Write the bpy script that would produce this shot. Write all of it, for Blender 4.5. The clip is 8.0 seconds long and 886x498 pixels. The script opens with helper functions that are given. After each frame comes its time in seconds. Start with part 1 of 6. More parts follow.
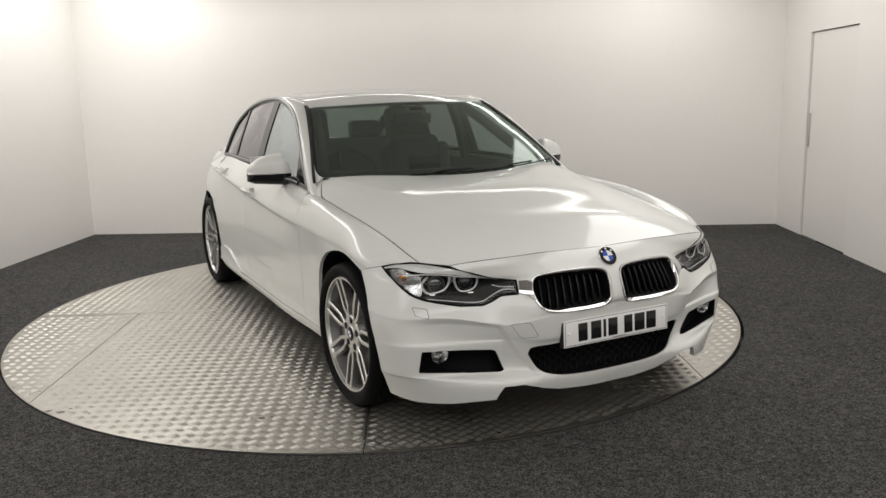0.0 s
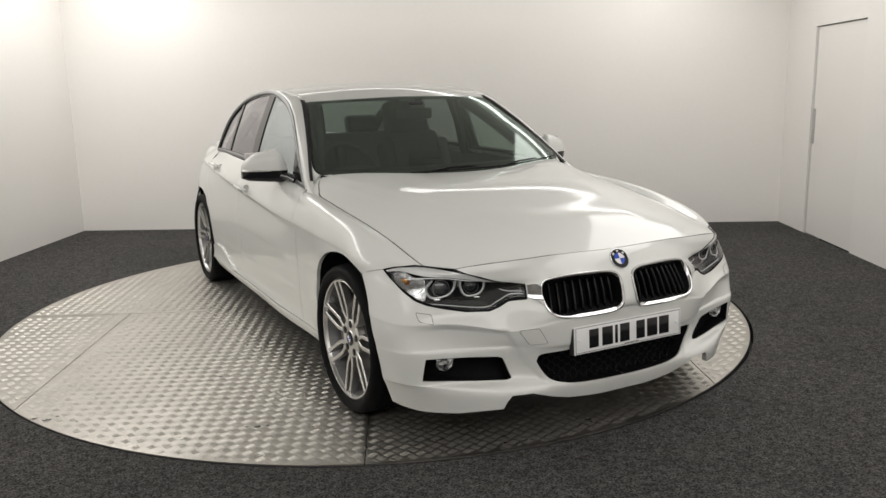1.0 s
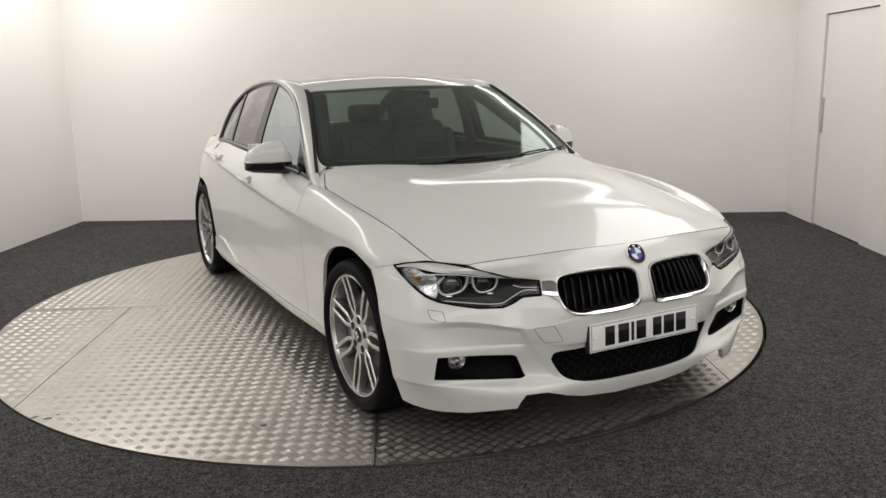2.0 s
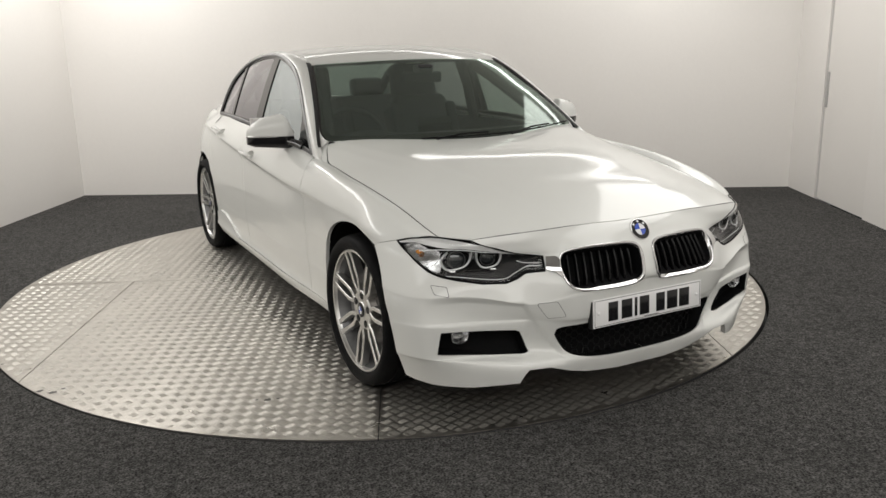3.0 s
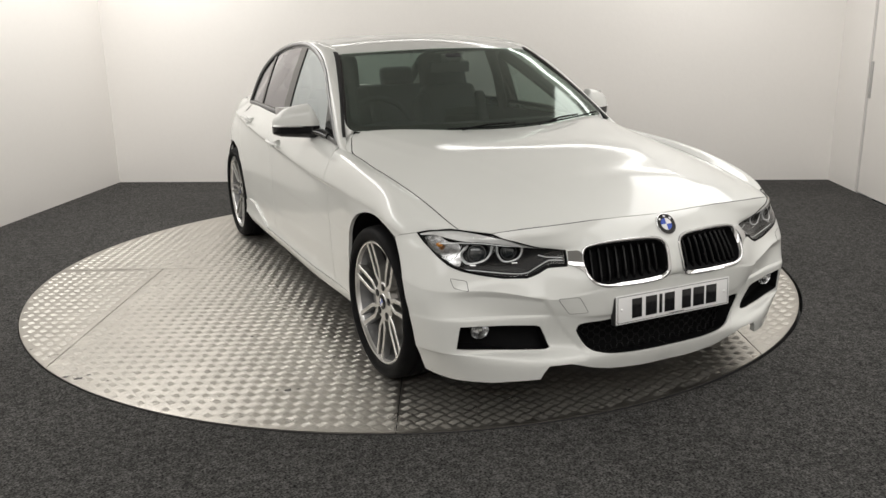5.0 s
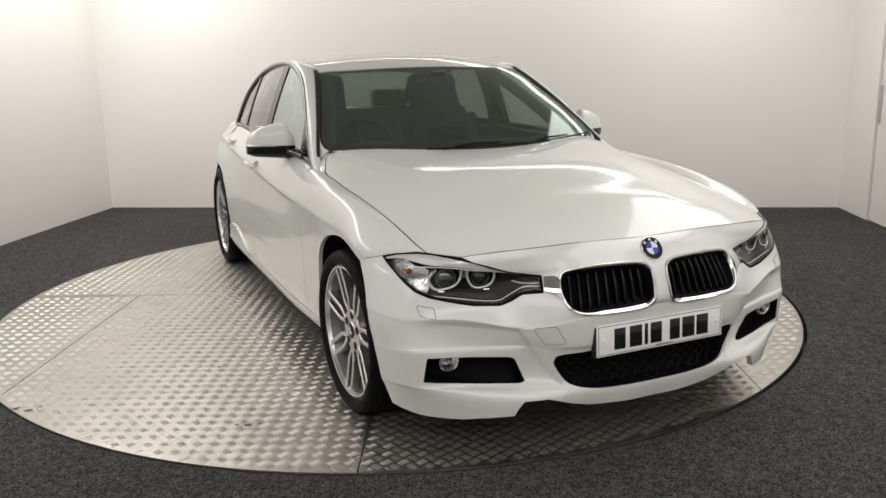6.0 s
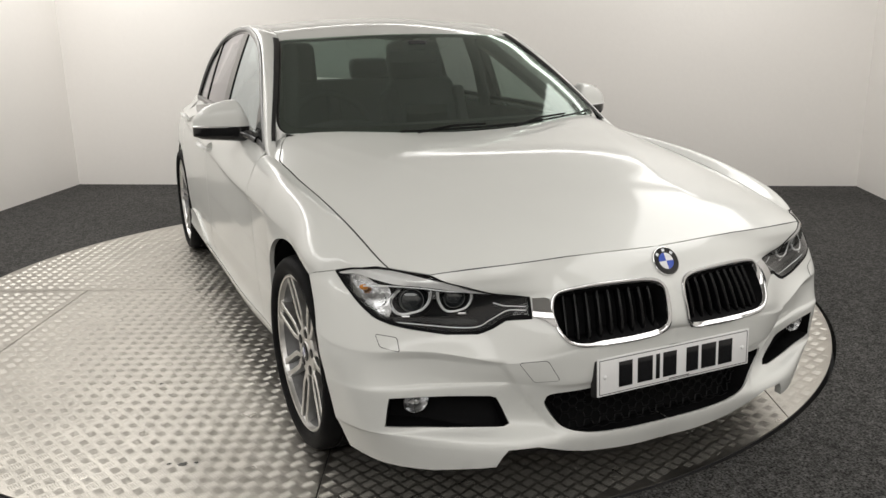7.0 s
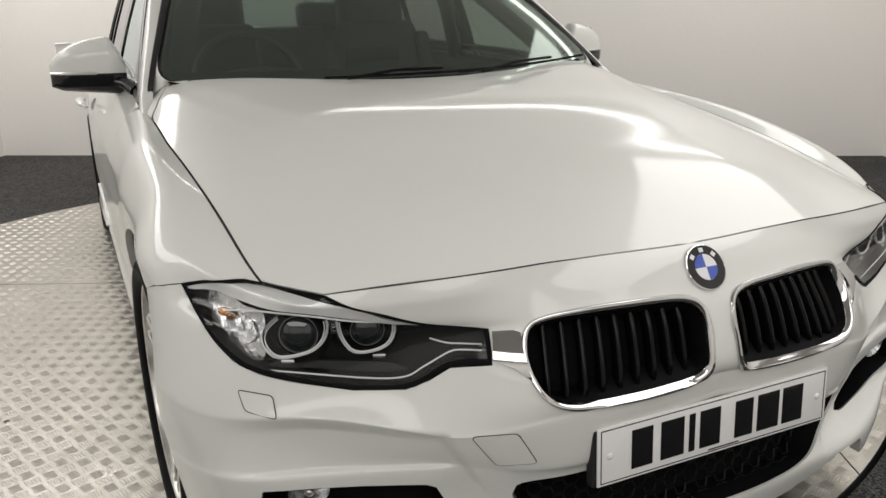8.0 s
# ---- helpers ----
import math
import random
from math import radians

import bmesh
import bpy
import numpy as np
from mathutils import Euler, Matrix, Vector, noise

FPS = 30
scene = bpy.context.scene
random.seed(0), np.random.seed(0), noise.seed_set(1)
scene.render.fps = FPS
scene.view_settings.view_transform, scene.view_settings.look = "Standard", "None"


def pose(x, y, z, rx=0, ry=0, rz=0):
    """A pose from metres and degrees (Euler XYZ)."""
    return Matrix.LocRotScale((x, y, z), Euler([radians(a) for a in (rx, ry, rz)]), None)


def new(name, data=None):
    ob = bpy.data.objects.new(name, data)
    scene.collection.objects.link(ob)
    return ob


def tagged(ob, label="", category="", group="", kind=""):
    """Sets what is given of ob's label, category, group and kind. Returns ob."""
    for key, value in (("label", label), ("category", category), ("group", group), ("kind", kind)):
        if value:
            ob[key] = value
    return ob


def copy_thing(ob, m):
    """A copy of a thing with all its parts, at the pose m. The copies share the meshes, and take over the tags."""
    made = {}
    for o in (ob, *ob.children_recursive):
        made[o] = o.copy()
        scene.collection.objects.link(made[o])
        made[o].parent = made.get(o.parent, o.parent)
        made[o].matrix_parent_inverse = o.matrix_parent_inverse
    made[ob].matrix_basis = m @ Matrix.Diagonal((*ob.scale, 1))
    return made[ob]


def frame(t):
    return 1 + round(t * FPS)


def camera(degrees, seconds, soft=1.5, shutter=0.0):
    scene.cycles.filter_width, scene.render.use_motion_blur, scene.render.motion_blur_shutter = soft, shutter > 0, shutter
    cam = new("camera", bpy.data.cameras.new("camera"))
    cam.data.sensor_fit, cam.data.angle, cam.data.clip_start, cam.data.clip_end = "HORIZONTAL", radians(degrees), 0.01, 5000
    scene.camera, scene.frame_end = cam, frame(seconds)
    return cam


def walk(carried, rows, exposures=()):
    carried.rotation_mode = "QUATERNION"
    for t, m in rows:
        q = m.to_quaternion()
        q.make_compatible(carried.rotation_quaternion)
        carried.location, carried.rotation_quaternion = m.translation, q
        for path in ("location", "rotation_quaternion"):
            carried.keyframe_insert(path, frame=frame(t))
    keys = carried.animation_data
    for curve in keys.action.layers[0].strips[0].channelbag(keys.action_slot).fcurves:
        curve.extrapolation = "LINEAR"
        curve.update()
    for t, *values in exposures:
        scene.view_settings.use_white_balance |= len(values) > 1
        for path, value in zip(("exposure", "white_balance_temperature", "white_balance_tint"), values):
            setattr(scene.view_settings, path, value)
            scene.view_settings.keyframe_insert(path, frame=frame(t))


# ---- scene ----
cam = camera(57.77, 8.0)
PATH = [
    (0.0, -2.0138, -3.2129, 1.3435, 79.032, 1.377, -27.270),
    (0.5, -2.0127, -3.1804, 1.3539, 78.952, 1.321, -27.452),
    (1.0, -1.9867, -3.0634, 1.3475, 78.599, 1.187, -27.748),
    (2.5, -1.9925, -2.9550, 1.3585, 77.009, 1.147, -27.883),
    (3.0, -1.9934, -2.9513, 1.3586, 75.922, 1.125, -27.788),
    (3.5, -1.9913, -2.9526, 1.3638, 75.252, 1.152, -27.483),
    (4.0, -1.9878, -2.9484, 1.3687, 75.176, 1.155, -26.381),
    (4.5, -1.9805, -2.9449, 1.3818, 74.398, 1.128, -25.721),
    (6.0, -1.7050, -2.8251, 1.2906, 77.316, 1.020, -24.159),
    (6.5, -1.5761, -2.6314, 1.2804, 76.031, 1.007, -23.917),
    (7.0, -1.4129, -2.3901, 1.3029, 74.927, 0.939, -24.213),
    (7.5, -1.1726, -2.0777, 1.2494, 74.388, 0.988, -24.419),
    (8.0, -0.9618, -1.7196, 1.1347, 72.985, 0.910, -24.881),
]
walk(cam, [(t, pose(x, y, z, rx, ry, rz)) for t, x, y, z, rx, ry, rz in PATH], [(0.0, -0.07), (1.0, -0.07), (2.5, -0.02), (3.5, 0.05), (4.0, 0.08), (4.5, 0.13), (6.0, 0.05), (7.0, 0.07), (7.5, 0.09), (8.0, -0.04)])

# ---- world and large lights ----
world = bpy.data.worlds.new("world")
scene.world = world
world.use_nodes = True
world.node_tree.nodes["Background"].inputs[0].default_value = (0.9, 0.95, 1.0, 1)
world.node_tree.nodes["Background"].inputs[1].default_value = 0.02

# room axes: E1 along the back wall, E2 towards it
ROOM = radians(-30)
E1 = Vector((math.cos(ROOM), math.sin(ROOM), 0))
E2 = Vector((-math.sin(ROOM), math.cos(ROOM), 0))
LEFT, RIGHT, BACK, NEAR, TALL = -4.18, 2.76, 4.25, -6.2, 2.75


def in_room(a, b, z):
    return E1 * a + E2 * b + Vector((0, 0, z))


def overhead_lamp(a, b, z, length, width, along, watts):
    """An unseen overhead lamp, strip or wide panel, facing down."""
    data = bpy.data.lights.new("overhead_light", "AREA")
    data.shape, data.size, data.size_y, data.energy, data.color = "RECTANGLE", length, width, watts, (1.0, 0.98, 0.945)
    ob = new("overhead_light", data)
    ob.matrix_world = Matrix.Translation(in_room(a, b, z)) @ pose(0, 0, 0, 0, 0, math.degrees(ROOM) + along)
    return ob


LAMPS = [
    (LEFT + 0.7, 1.1, TALL - 0.075, 6.0, 0.8, 90, 80),
    (RIGHT - 1.0, 0.7, TALL - 0.075, 6.0, 1.3, 90, 68),
    (-0.7, BACK - 0.5, 2.47, 5.2, 0.14, 0, 18),
    # unseen fill panel, added behind the camera to light the car's front
    (-0.7, -4.3, TALL - 0.075, 6.0, 2.4, 0, 125),
]
for lamp in LAMPS:
    overhead_lamp(*lamp)

# ---- materials ----
def material(name, colour, rough=0.5, metal=0.0, coat=0.0, coat_rough=0.03, noise=(), bump=(), spec=0.5, rough_noise=()):
    """noise: rows of (scale, amount) that vary the colour; bump: rows of (scale, height); rough_noise: (scale, amount)."""
    mat = bpy.data.materials.new(name)
    mat.use_nodes = True
    tree = mat.node_tree
    nodes, links = tree.nodes, tree.links
    bsdf = nodes["Principled BSDF"]
    bsdf.inputs["Base Color"].default_value = (*colour, 1)
    bsdf.inputs["Roughness"].default_value = rough
    bsdf.inputs["Metallic"].default_value = metal
    bsdf.inputs["Coat Weight"].default_value = coat
    bsdf.inputs["Coat Roughness"].default_value = coat_rough
    bsdf.inputs["Specular IOR Level"].default_value = spec
    where = nodes.new("ShaderNodeTexCoord").outputs["Object"]

    def cloud(scale, detail=4):
        tex = nodes.new("ShaderNodeTexNoise")
        tex.inputs["Scale"].default_value, tex.inputs["Detail"].default_value = scale, detail
        links.new(where, tex.inputs["Vector"])
        return tex.outputs["Fac"]
    last = None
    for scale, amount in noise:
        scaled = nodes.new("ShaderNodeMapRange")
        scaled.inputs["From Min"].default_value, scaled.inputs["From Max"].default_value = 0.3, 0.7
        scaled.inputs["To Min"].default_value, scaled.inputs["To Max"].default_value = 1 - amount, 1 + amount
        links.new(cloud(scale), scaled.inputs["Value"])
        mix = nodes.new("ShaderNodeVectorMath")
        mix.operation = "SCALE"
        links.new(scaled.outputs["Result"], mix.inputs["Scale"])
        if last is None:
            mix.inputs[0].default_value = colour
        else:
            links.new(last, mix.inputs[0])
        last = mix.outputs["Vector"]
    if last is not None:
        links.new(last, bsdf.inputs["Base Color"])
    if rough_noise:
        scaled = nodes.new("ShaderNodeMapRange")
        scaled.inputs["From Min"].default_value, scaled.inputs["From Max"].default_value = 0.3, 0.7
        scaled.inputs["To Min"].default_value, scaled.inputs["To Max"].default_value = rough - rough_noise[1], rough + rough_noise[1]
        links.new(cloud(rough_noise[0]), scaled.inputs["Value"])
        links.new(scaled.outputs["Result"], bsdf.inputs["Roughness"])
    normal = None
    for scale, height in bump:
        node = nodes.new("ShaderNodeBump")
        node.inputs["Distance"].default_value = height
        links.new(cloud(scale, 3), node.inputs["Height"])
        if normal is not None:
            links.new(normal, node.inputs["Normal"])
        normal = node.outputs["Normal"]
    if normal is not None:
        links.new(normal, bsdf.inputs["Normal"])
    return mat


def clear(name, colour, rough=0.0, ior=1.45, rise=5.0, floor=1.8, shine=(1, 1, 1)):
    """Thin clear glass or plastic: see-through with a gloss."""
    mat = bpy.data.materials.new(name)
    mat.use_nodes = True
    nodes, links = mat.node_tree.nodes, mat.node_tree.links
    nodes.clear()
    out = nodes.new("ShaderNodeOutputMaterial")
    seen = nodes.new("ShaderNodeBsdfTransparent")
    seen.inputs["Color"].default_value = (*colour, 1)
    gloss = nodes.new("ShaderNodeBsdfGlossy")
    gloss.inputs["Roughness"].default_value = rough
    gloss.inputs["Color"].default_value = (*shine, 1)
    facing = nodes.new("ShaderNodeLayerWeight")
    facing.inputs["Blend"].default_value = 0.5
    steep = nodes.new("ShaderNodeMath")
    steep.operation = "POWER"
    steep.inputs[1].default_value = rise
    links.new(facing.outputs["Facing"], steep.inputs[0])
    fresnel = nodes.new("ShaderNodeMapRange")
    fresnel.inputs["To Min"].default_value = ((ior - 1) / (ior + 1)) ** 2 * floor
    links.new(steep.outputs[0], fresnel.inputs["Value"])
    mix = nodes.new("ShaderNodeMixShader")
    links.new(fresnel.outputs[0], mix.inputs[0])
    links.new(seen.outputs[0], mix.inputs[1])
    links.new(gloss.outputs[0], mix.inputs[2])
    links.new(mix.outputs[0], out.inputs[0])
    return mat


PAINT = material("white_car_paint", (0.695, 0.703, 0.680), 0.40, 0.0, 0.74, 0.075, noise=[(3, 0.012)], bump=[(900, 0.00002)], spec=0.4)
BLACK = material("gloss_black_plastic", (0.008, 0.008, 0.009), 0.12, noise=[(40, 0.1)])
MATT = material("matt_black_plastic", (0.012, 0.012, 0.013), 0.55, noise=[(60, 0.2)], bump=[(600, 0.0002)])
RUBBER = material("tyre_rubber", (0.006, 0.006, 0.0065), 0.6, noise=[(25, 0.2), (300, 0.15)], bump=[(500, 0.0003)], spec=0.08)
# black of the rubber gutter, and of the strips that shade the panel gaps
SEAL_GAP = material("seal_and_gap_black", (0.01, 0.01, 0.011), 0.45, noise=[(50, 0.2)])
CHROME = material("chrome", (0.64, 0.64, 0.645), 0.08, 1.0, rough_noise=(30, 0.02))
SILVER = material("machined_alloy", (0.64, 0.635, 0.62), 0.33, 1.0, noise=[(60, 0.06)], rough_noise=(90, 0.05))
GREY_ALLOY = material("grey_painted_alloy", (0.16, 0.16, 0.162), 0.4, 0.6, noise=[(50, 0.1)])
IRON = material("brake_iron", (0.22, 0.21, 0.2), 0.4, 1.0, noise=[(70, 0.15)])
TRIM = material("satin_grey_window_trim", (0.17, 0.17, 0.172), 0.34, 0.6, noise=[(30, 0.08)])
CABIN = material("dark_cabin_leather", (0.034, 0.034, 0.035), 0.6, noise=[(12, 0.15)], bump=[(60, 0.0004)])
LINING = material("anthracite_headlining", (0.05, 0.05, 0.05), 0.9, noise=[(60, 0.1)], bump=[(80, 0.0003)])
WINDSCREEN = clear("windscreen_glass", (0.35, 0.43, 0.39), rough=0.07, floor=3.8, shine=(0.88, 1.0, 0.93))
REAR_GLASS = clear("rear_glass", (0.42, 0.47, 0.45))
SIDE_GLASS = clear("side_glass", (0.72, 0.78, 0.76), ior=1.6, rise=2.4, shine=(0.9, 0.97, 1.0))
REAR_SIDE_GLASS = clear("tinted_side_glass", (0.50, 0.50, 0.51), ior=1.55, rise=3.2, shine=(0.86, 0.85, 0.88))
LENS = clear("clear_lamp_cover", (0.97, 0.98, 0.98), rise=4.6, floor=0.7)
WALL = material("white_wall_paint", (0.832, 0.808, 0.780), 0.6, noise=[(0.8, 0.012), (30, 0.006)], bump=[(25, 0.0008), (300, 0.0003)])
DOOR_PAINT = material("white_door_paint", (0.82, 0.795, 0.765), 0.5, noise=[(1.2, 0.012)], bump=[(18, 0.0005)])
CEILING = material("white_ceiling_board", (0.72, 0.71, 0.69), 0.8, noise=[(2, 0.02)], bump=[(60, 0.0006)])
CARPET = material("charcoal_carpet", (0.0715, 0.070, 0.0675), 0.95, noise=[(1.1, 0.10), (45, 0.4), (140, 0.95)], bump=[(110, 0.008), (300, 0.006)], spec=0.1)
PLATE = material("aluminium_tread_plate", (0.42, 0.40, 0.365), 0.33, 0.95, noise=[(1.5, 0.07), (9, 0.09), (130, 0.08)], bump=[(260, 0.0005)], rough_noise=(6, 0.06))
LAMP_DARK = material("dark_lamp_housing", (0.009, 0.009, 0.010), 0.4, noise=[(40, 0.1)], spec=0.2)
SATIN = material("satin_silver", (0.70, 0.70, 0.70), 0.34, 0.85, noise=[(30, 0.05)])
BROW = material("pale_satin_silver", (0.74, 0.74, 0.74), 0.32, 0.35, noise=[(30, 0.04)])
FACETED = material("faceted_reflector", (0.52, 0.52, 0.53), 0.24, 1.0, noise=[(60, 0.25)], bump=[(45, 0.0025)])
AMBER = material("amber_bulb", (0.65, 0.24, 0.03), 0.2, coat=1.0)
GUIDE = material("clear_light_guide", (0.82, 0.83, 0.84), 0.2, 0.0, coat=1.0, noise=[(60, 0.05)])
CORONA = material("frosted_ring", (0.62, 0.63, 0.64), 0.22, 0.1, coat=1.0, noise=[(60, 0.05)])
PROJECTOR = material("projector_glass", (0.015, 0.018, 0.02), 0.04, coat=1.0)
BADGE_BLUE = material("badge_blue", (0.02, 0.07, 0.45), 0.2, coat=1.0)
BADGE_WHITE = material("badge_white", (0.75, 0.76, 0.78), 0.25, coat=1.0)
PLATE_WHITE = material("plate_white", (0.80, 0.80, 0.80), 0.3, coat=0.4, noise=[(20, 0.02)])
# tread bars, paler and less metallic than the plate to carry their glints
PLATE_BARS = material("paler_aluminium_bars", (0.465, 0.445, 0.408), 0.35, 0.70, noise=[(1.5, 0.05), (60, 0.06)], rough_noise=(6, 0.06))
GREASE = material("dark_grease", (0.05, 0.047, 0.043), 0.5, noise=[(200, 0.4)])
PULL = material("grey_pull_plastic", (0.42, 0.41, 0.40), 0.4, noise=[(20, 0.04)])
SLAT = material("black_grille_slat", (0.003, 0.003, 0.0035), 0.2, noise=[(40, 0.1)], spec=0.16)
MESH_BLACK = material("black_grille_mesh", (0.006, 0.006, 0.0065), 0.5, noise=[(60, 0.2)], spec=0.25)
DEEP = material("deep_black_plastic", (0.0035, 0.0035, 0.004), 0.7, noise=[(60, 0.2)], spec=0.12)


# ---- building helpers ----
def mesh_from(name, verts, faces, mat, normals=None, smooth=True):
    me = bpy.data.meshes.new(name)
    me.from_pydata([tuple(v) for v in verts], [], [tuple(f) for f in faces])
    me.materials.append(mat)
    me.polygons.foreach_set("use_smooth", [smooth] * len(me.polygons))
    if normals is not None:
        me.normals_split_custom_set_from_vertices([tuple(n) for n in normals])
    me.update()
    return me


def add(name, me, parent=None, label="", m=None):
    ob = new(name, me)
    ob.parent = parent
    if m is not None:
        ob.matrix_local = m
    if label:
        ob["label"] = label
    return ob


def part(name, bm, mat, parent=None, label="", smooth=True, sharp=35, m=None):
    """Links a bmesh as one mesh object under a thing or a part."""
    me = bpy.data.meshes.new(name)
    bmesh.ops.recalc_face_normals(bm, faces=bm.faces)
    for f in bm.faces:
        f.smooth = smooth
    for e in bm.edges:
        e.smooth = len(e.link_faces) != 2 or e.calc_face_angle(0) < radians(sharp)
    bm.to_mesh(me)
    bm.free()
    me.materials.append(mat)
    return add(name, me, parent, label, m)


def box(bm, size, at=(0, 0, 0), bevel=0.0, turn=None, seg=2):
    made = bmesh.ops.create_cube(bm, size=1)["verts"]
    bmesh.ops.scale(bm, vec=size, verts=made)
    if bevel:
        edges = list({e for v in made for e in v.link_edges})
        made = bmesh.ops.bevel(bm, geom=edges, offset=bevel, segments=seg, affect="EDGES", profile=0.6)["verts"]
    if turn is not None:
        bmesh.ops.transform(bm, matrix=turn, verts=made)
    bmesh.ops.translate(bm, vec=at, verts=made)
    return made


def lathe(bm, profile, steps, axis="x", start=0.0, sweep=math.tau):
    """Turns a profile of (radius, along) round an axis."""
    closed = abs(sweep - math.tau) < 1e-6
    rings = []
    for i in range(steps if closed else steps + 1):
        a = start + sweep * i / steps
        ring = []
        for r, h in profile:
            c, s = r * math.cos(a), r * math.sin(a)
            ring.append(bm.verts.new({"x": (h, c, s), "y": (c, h, s), "z": (c, s, h)}[axis]))
        rings.append(ring)
    for i in range(steps):
        p, q = rings[i], rings[(i + 1) % len(rings)]
        for j in range(len(profile) - 1):
            bm.faces.new((p[j], p[j + 1], q[j + 1], q[j]))
    return rings


def tube(bm, points, radius, sides=8, closed=False, flat=1.0):
    """A tube along a row of points; radius may be a row too."""
    pts = [Vector(p) for p in points]
    n = len(pts)
    rings = []
    for i, p in enumerate(pts):
        d = (pts[(i + 1) % n] - pts[i - 1]) if closed else (pts[min(i + 1, n - 1)] - pts[max(i - 1, 0)])
        q = d.to_track_quat("Z", "Y")
        r = radius[i] if isinstance(radius, (list, tuple)) else radius
        rings.append([bm.verts.new(p + q @ Vector((r * math.cos(math.tau * k / sides), flat * r * math.sin(math.tau * k / sides), 0))) for k in range(sides)])
    for i in range(n if closed else n - 1):
        a, b = rings[i], rings[(i + 1) % n]
        for k in range(sides):
            bm.faces.new((a[k], a[(k + 1) % sides], b[(k + 1) % sides], b[k]))
    if not closed:
        bm.faces.new(rings[0])
        bm.faces.new(rings[-1])


def smooth_loop(points, closed=True, step=0.012):
    """A Catmull-Rom curve through points, evenly stepped."""
    p = np.asarray(points, float)
    n = len(p)
    out = []
    for i in range(n if closed else n - 1):
        a, b, c, d = (p[(i - 1) % n], p[i], p[(i + 1) % n], p[(i + 2) % n]) if closed else (p[max(i - 1, 0)], p[i], p[i + 1], p[min(i + 2, n - 1)])
        k = max(1, int(np.linalg.norm(c - b) / step))
        for j in range(k):
            t = j / k
            out.append(0.5 * (2 * b + (c - a) * t + (2 * a - 5 * b + 4 * c - d) * t * t + (3 * b - a - 3 * c + d) * t ** 3))
    if not closed:
        out.append(p[-1])
    return np.array(out)


def straight_loop(points, step=0.012, closed=True):
    """The same polygon with its sides cut into short steps."""
    p = np.asarray(points, float)
    out = []
    for i in range(len(p) if closed else len(p) - 1):
        b, c = p[i], p[(i + 1) % len(p)]
        k = max(1, int(np.linalg.norm(c - b) / step))
        out += [b + (c - b) * j / k for j in range(k)]
    if not closed:
        out.append(p[-1])
    return np.array(out)


def inside(points, loop):
    """Even-odd test of points in a polygon."""
    x, y = points[:, 0], points[:, 1]
    r = np.zeros(len(points), bool)
    for (x1, y1), (x2, y2) in zip(loop, np.roll(loop, -1, 0)):
        if y1 != y2:
            r ^= ((y1 > y) != (y2 > y)) & (x < (x2 - x1) * (y - y1) / (y2 - y1) + x1)
    return r


def shrink(loop, gap):
    """Moves a polygon's points inwards by gap (negative: outwards)."""
    a, b = np.roll(loop, 1, 0), np.roll(loop, -1, 0)
    e, f = loop - a, b - loop
    e = e / np.maximum(np.linalg.norm(e, axis=1, keepdims=True), 1e-9)
    f = f / np.maximum(np.linalg.norm(f, axis=1, keepdims=True), 1e-9)
    t = e + f
    t = t / np.maximum(np.linalg.norm(t, axis=1, keepdims=True), 1e-9)
    area = np.sum(loop[:, 0] * b[:, 1] - b[:, 0] * loop[:, 1])
    n = np.stack([-t[:, 1], t[:, 0]], 1) * (1 if area > 0 else -1)
    return loop + n * gap


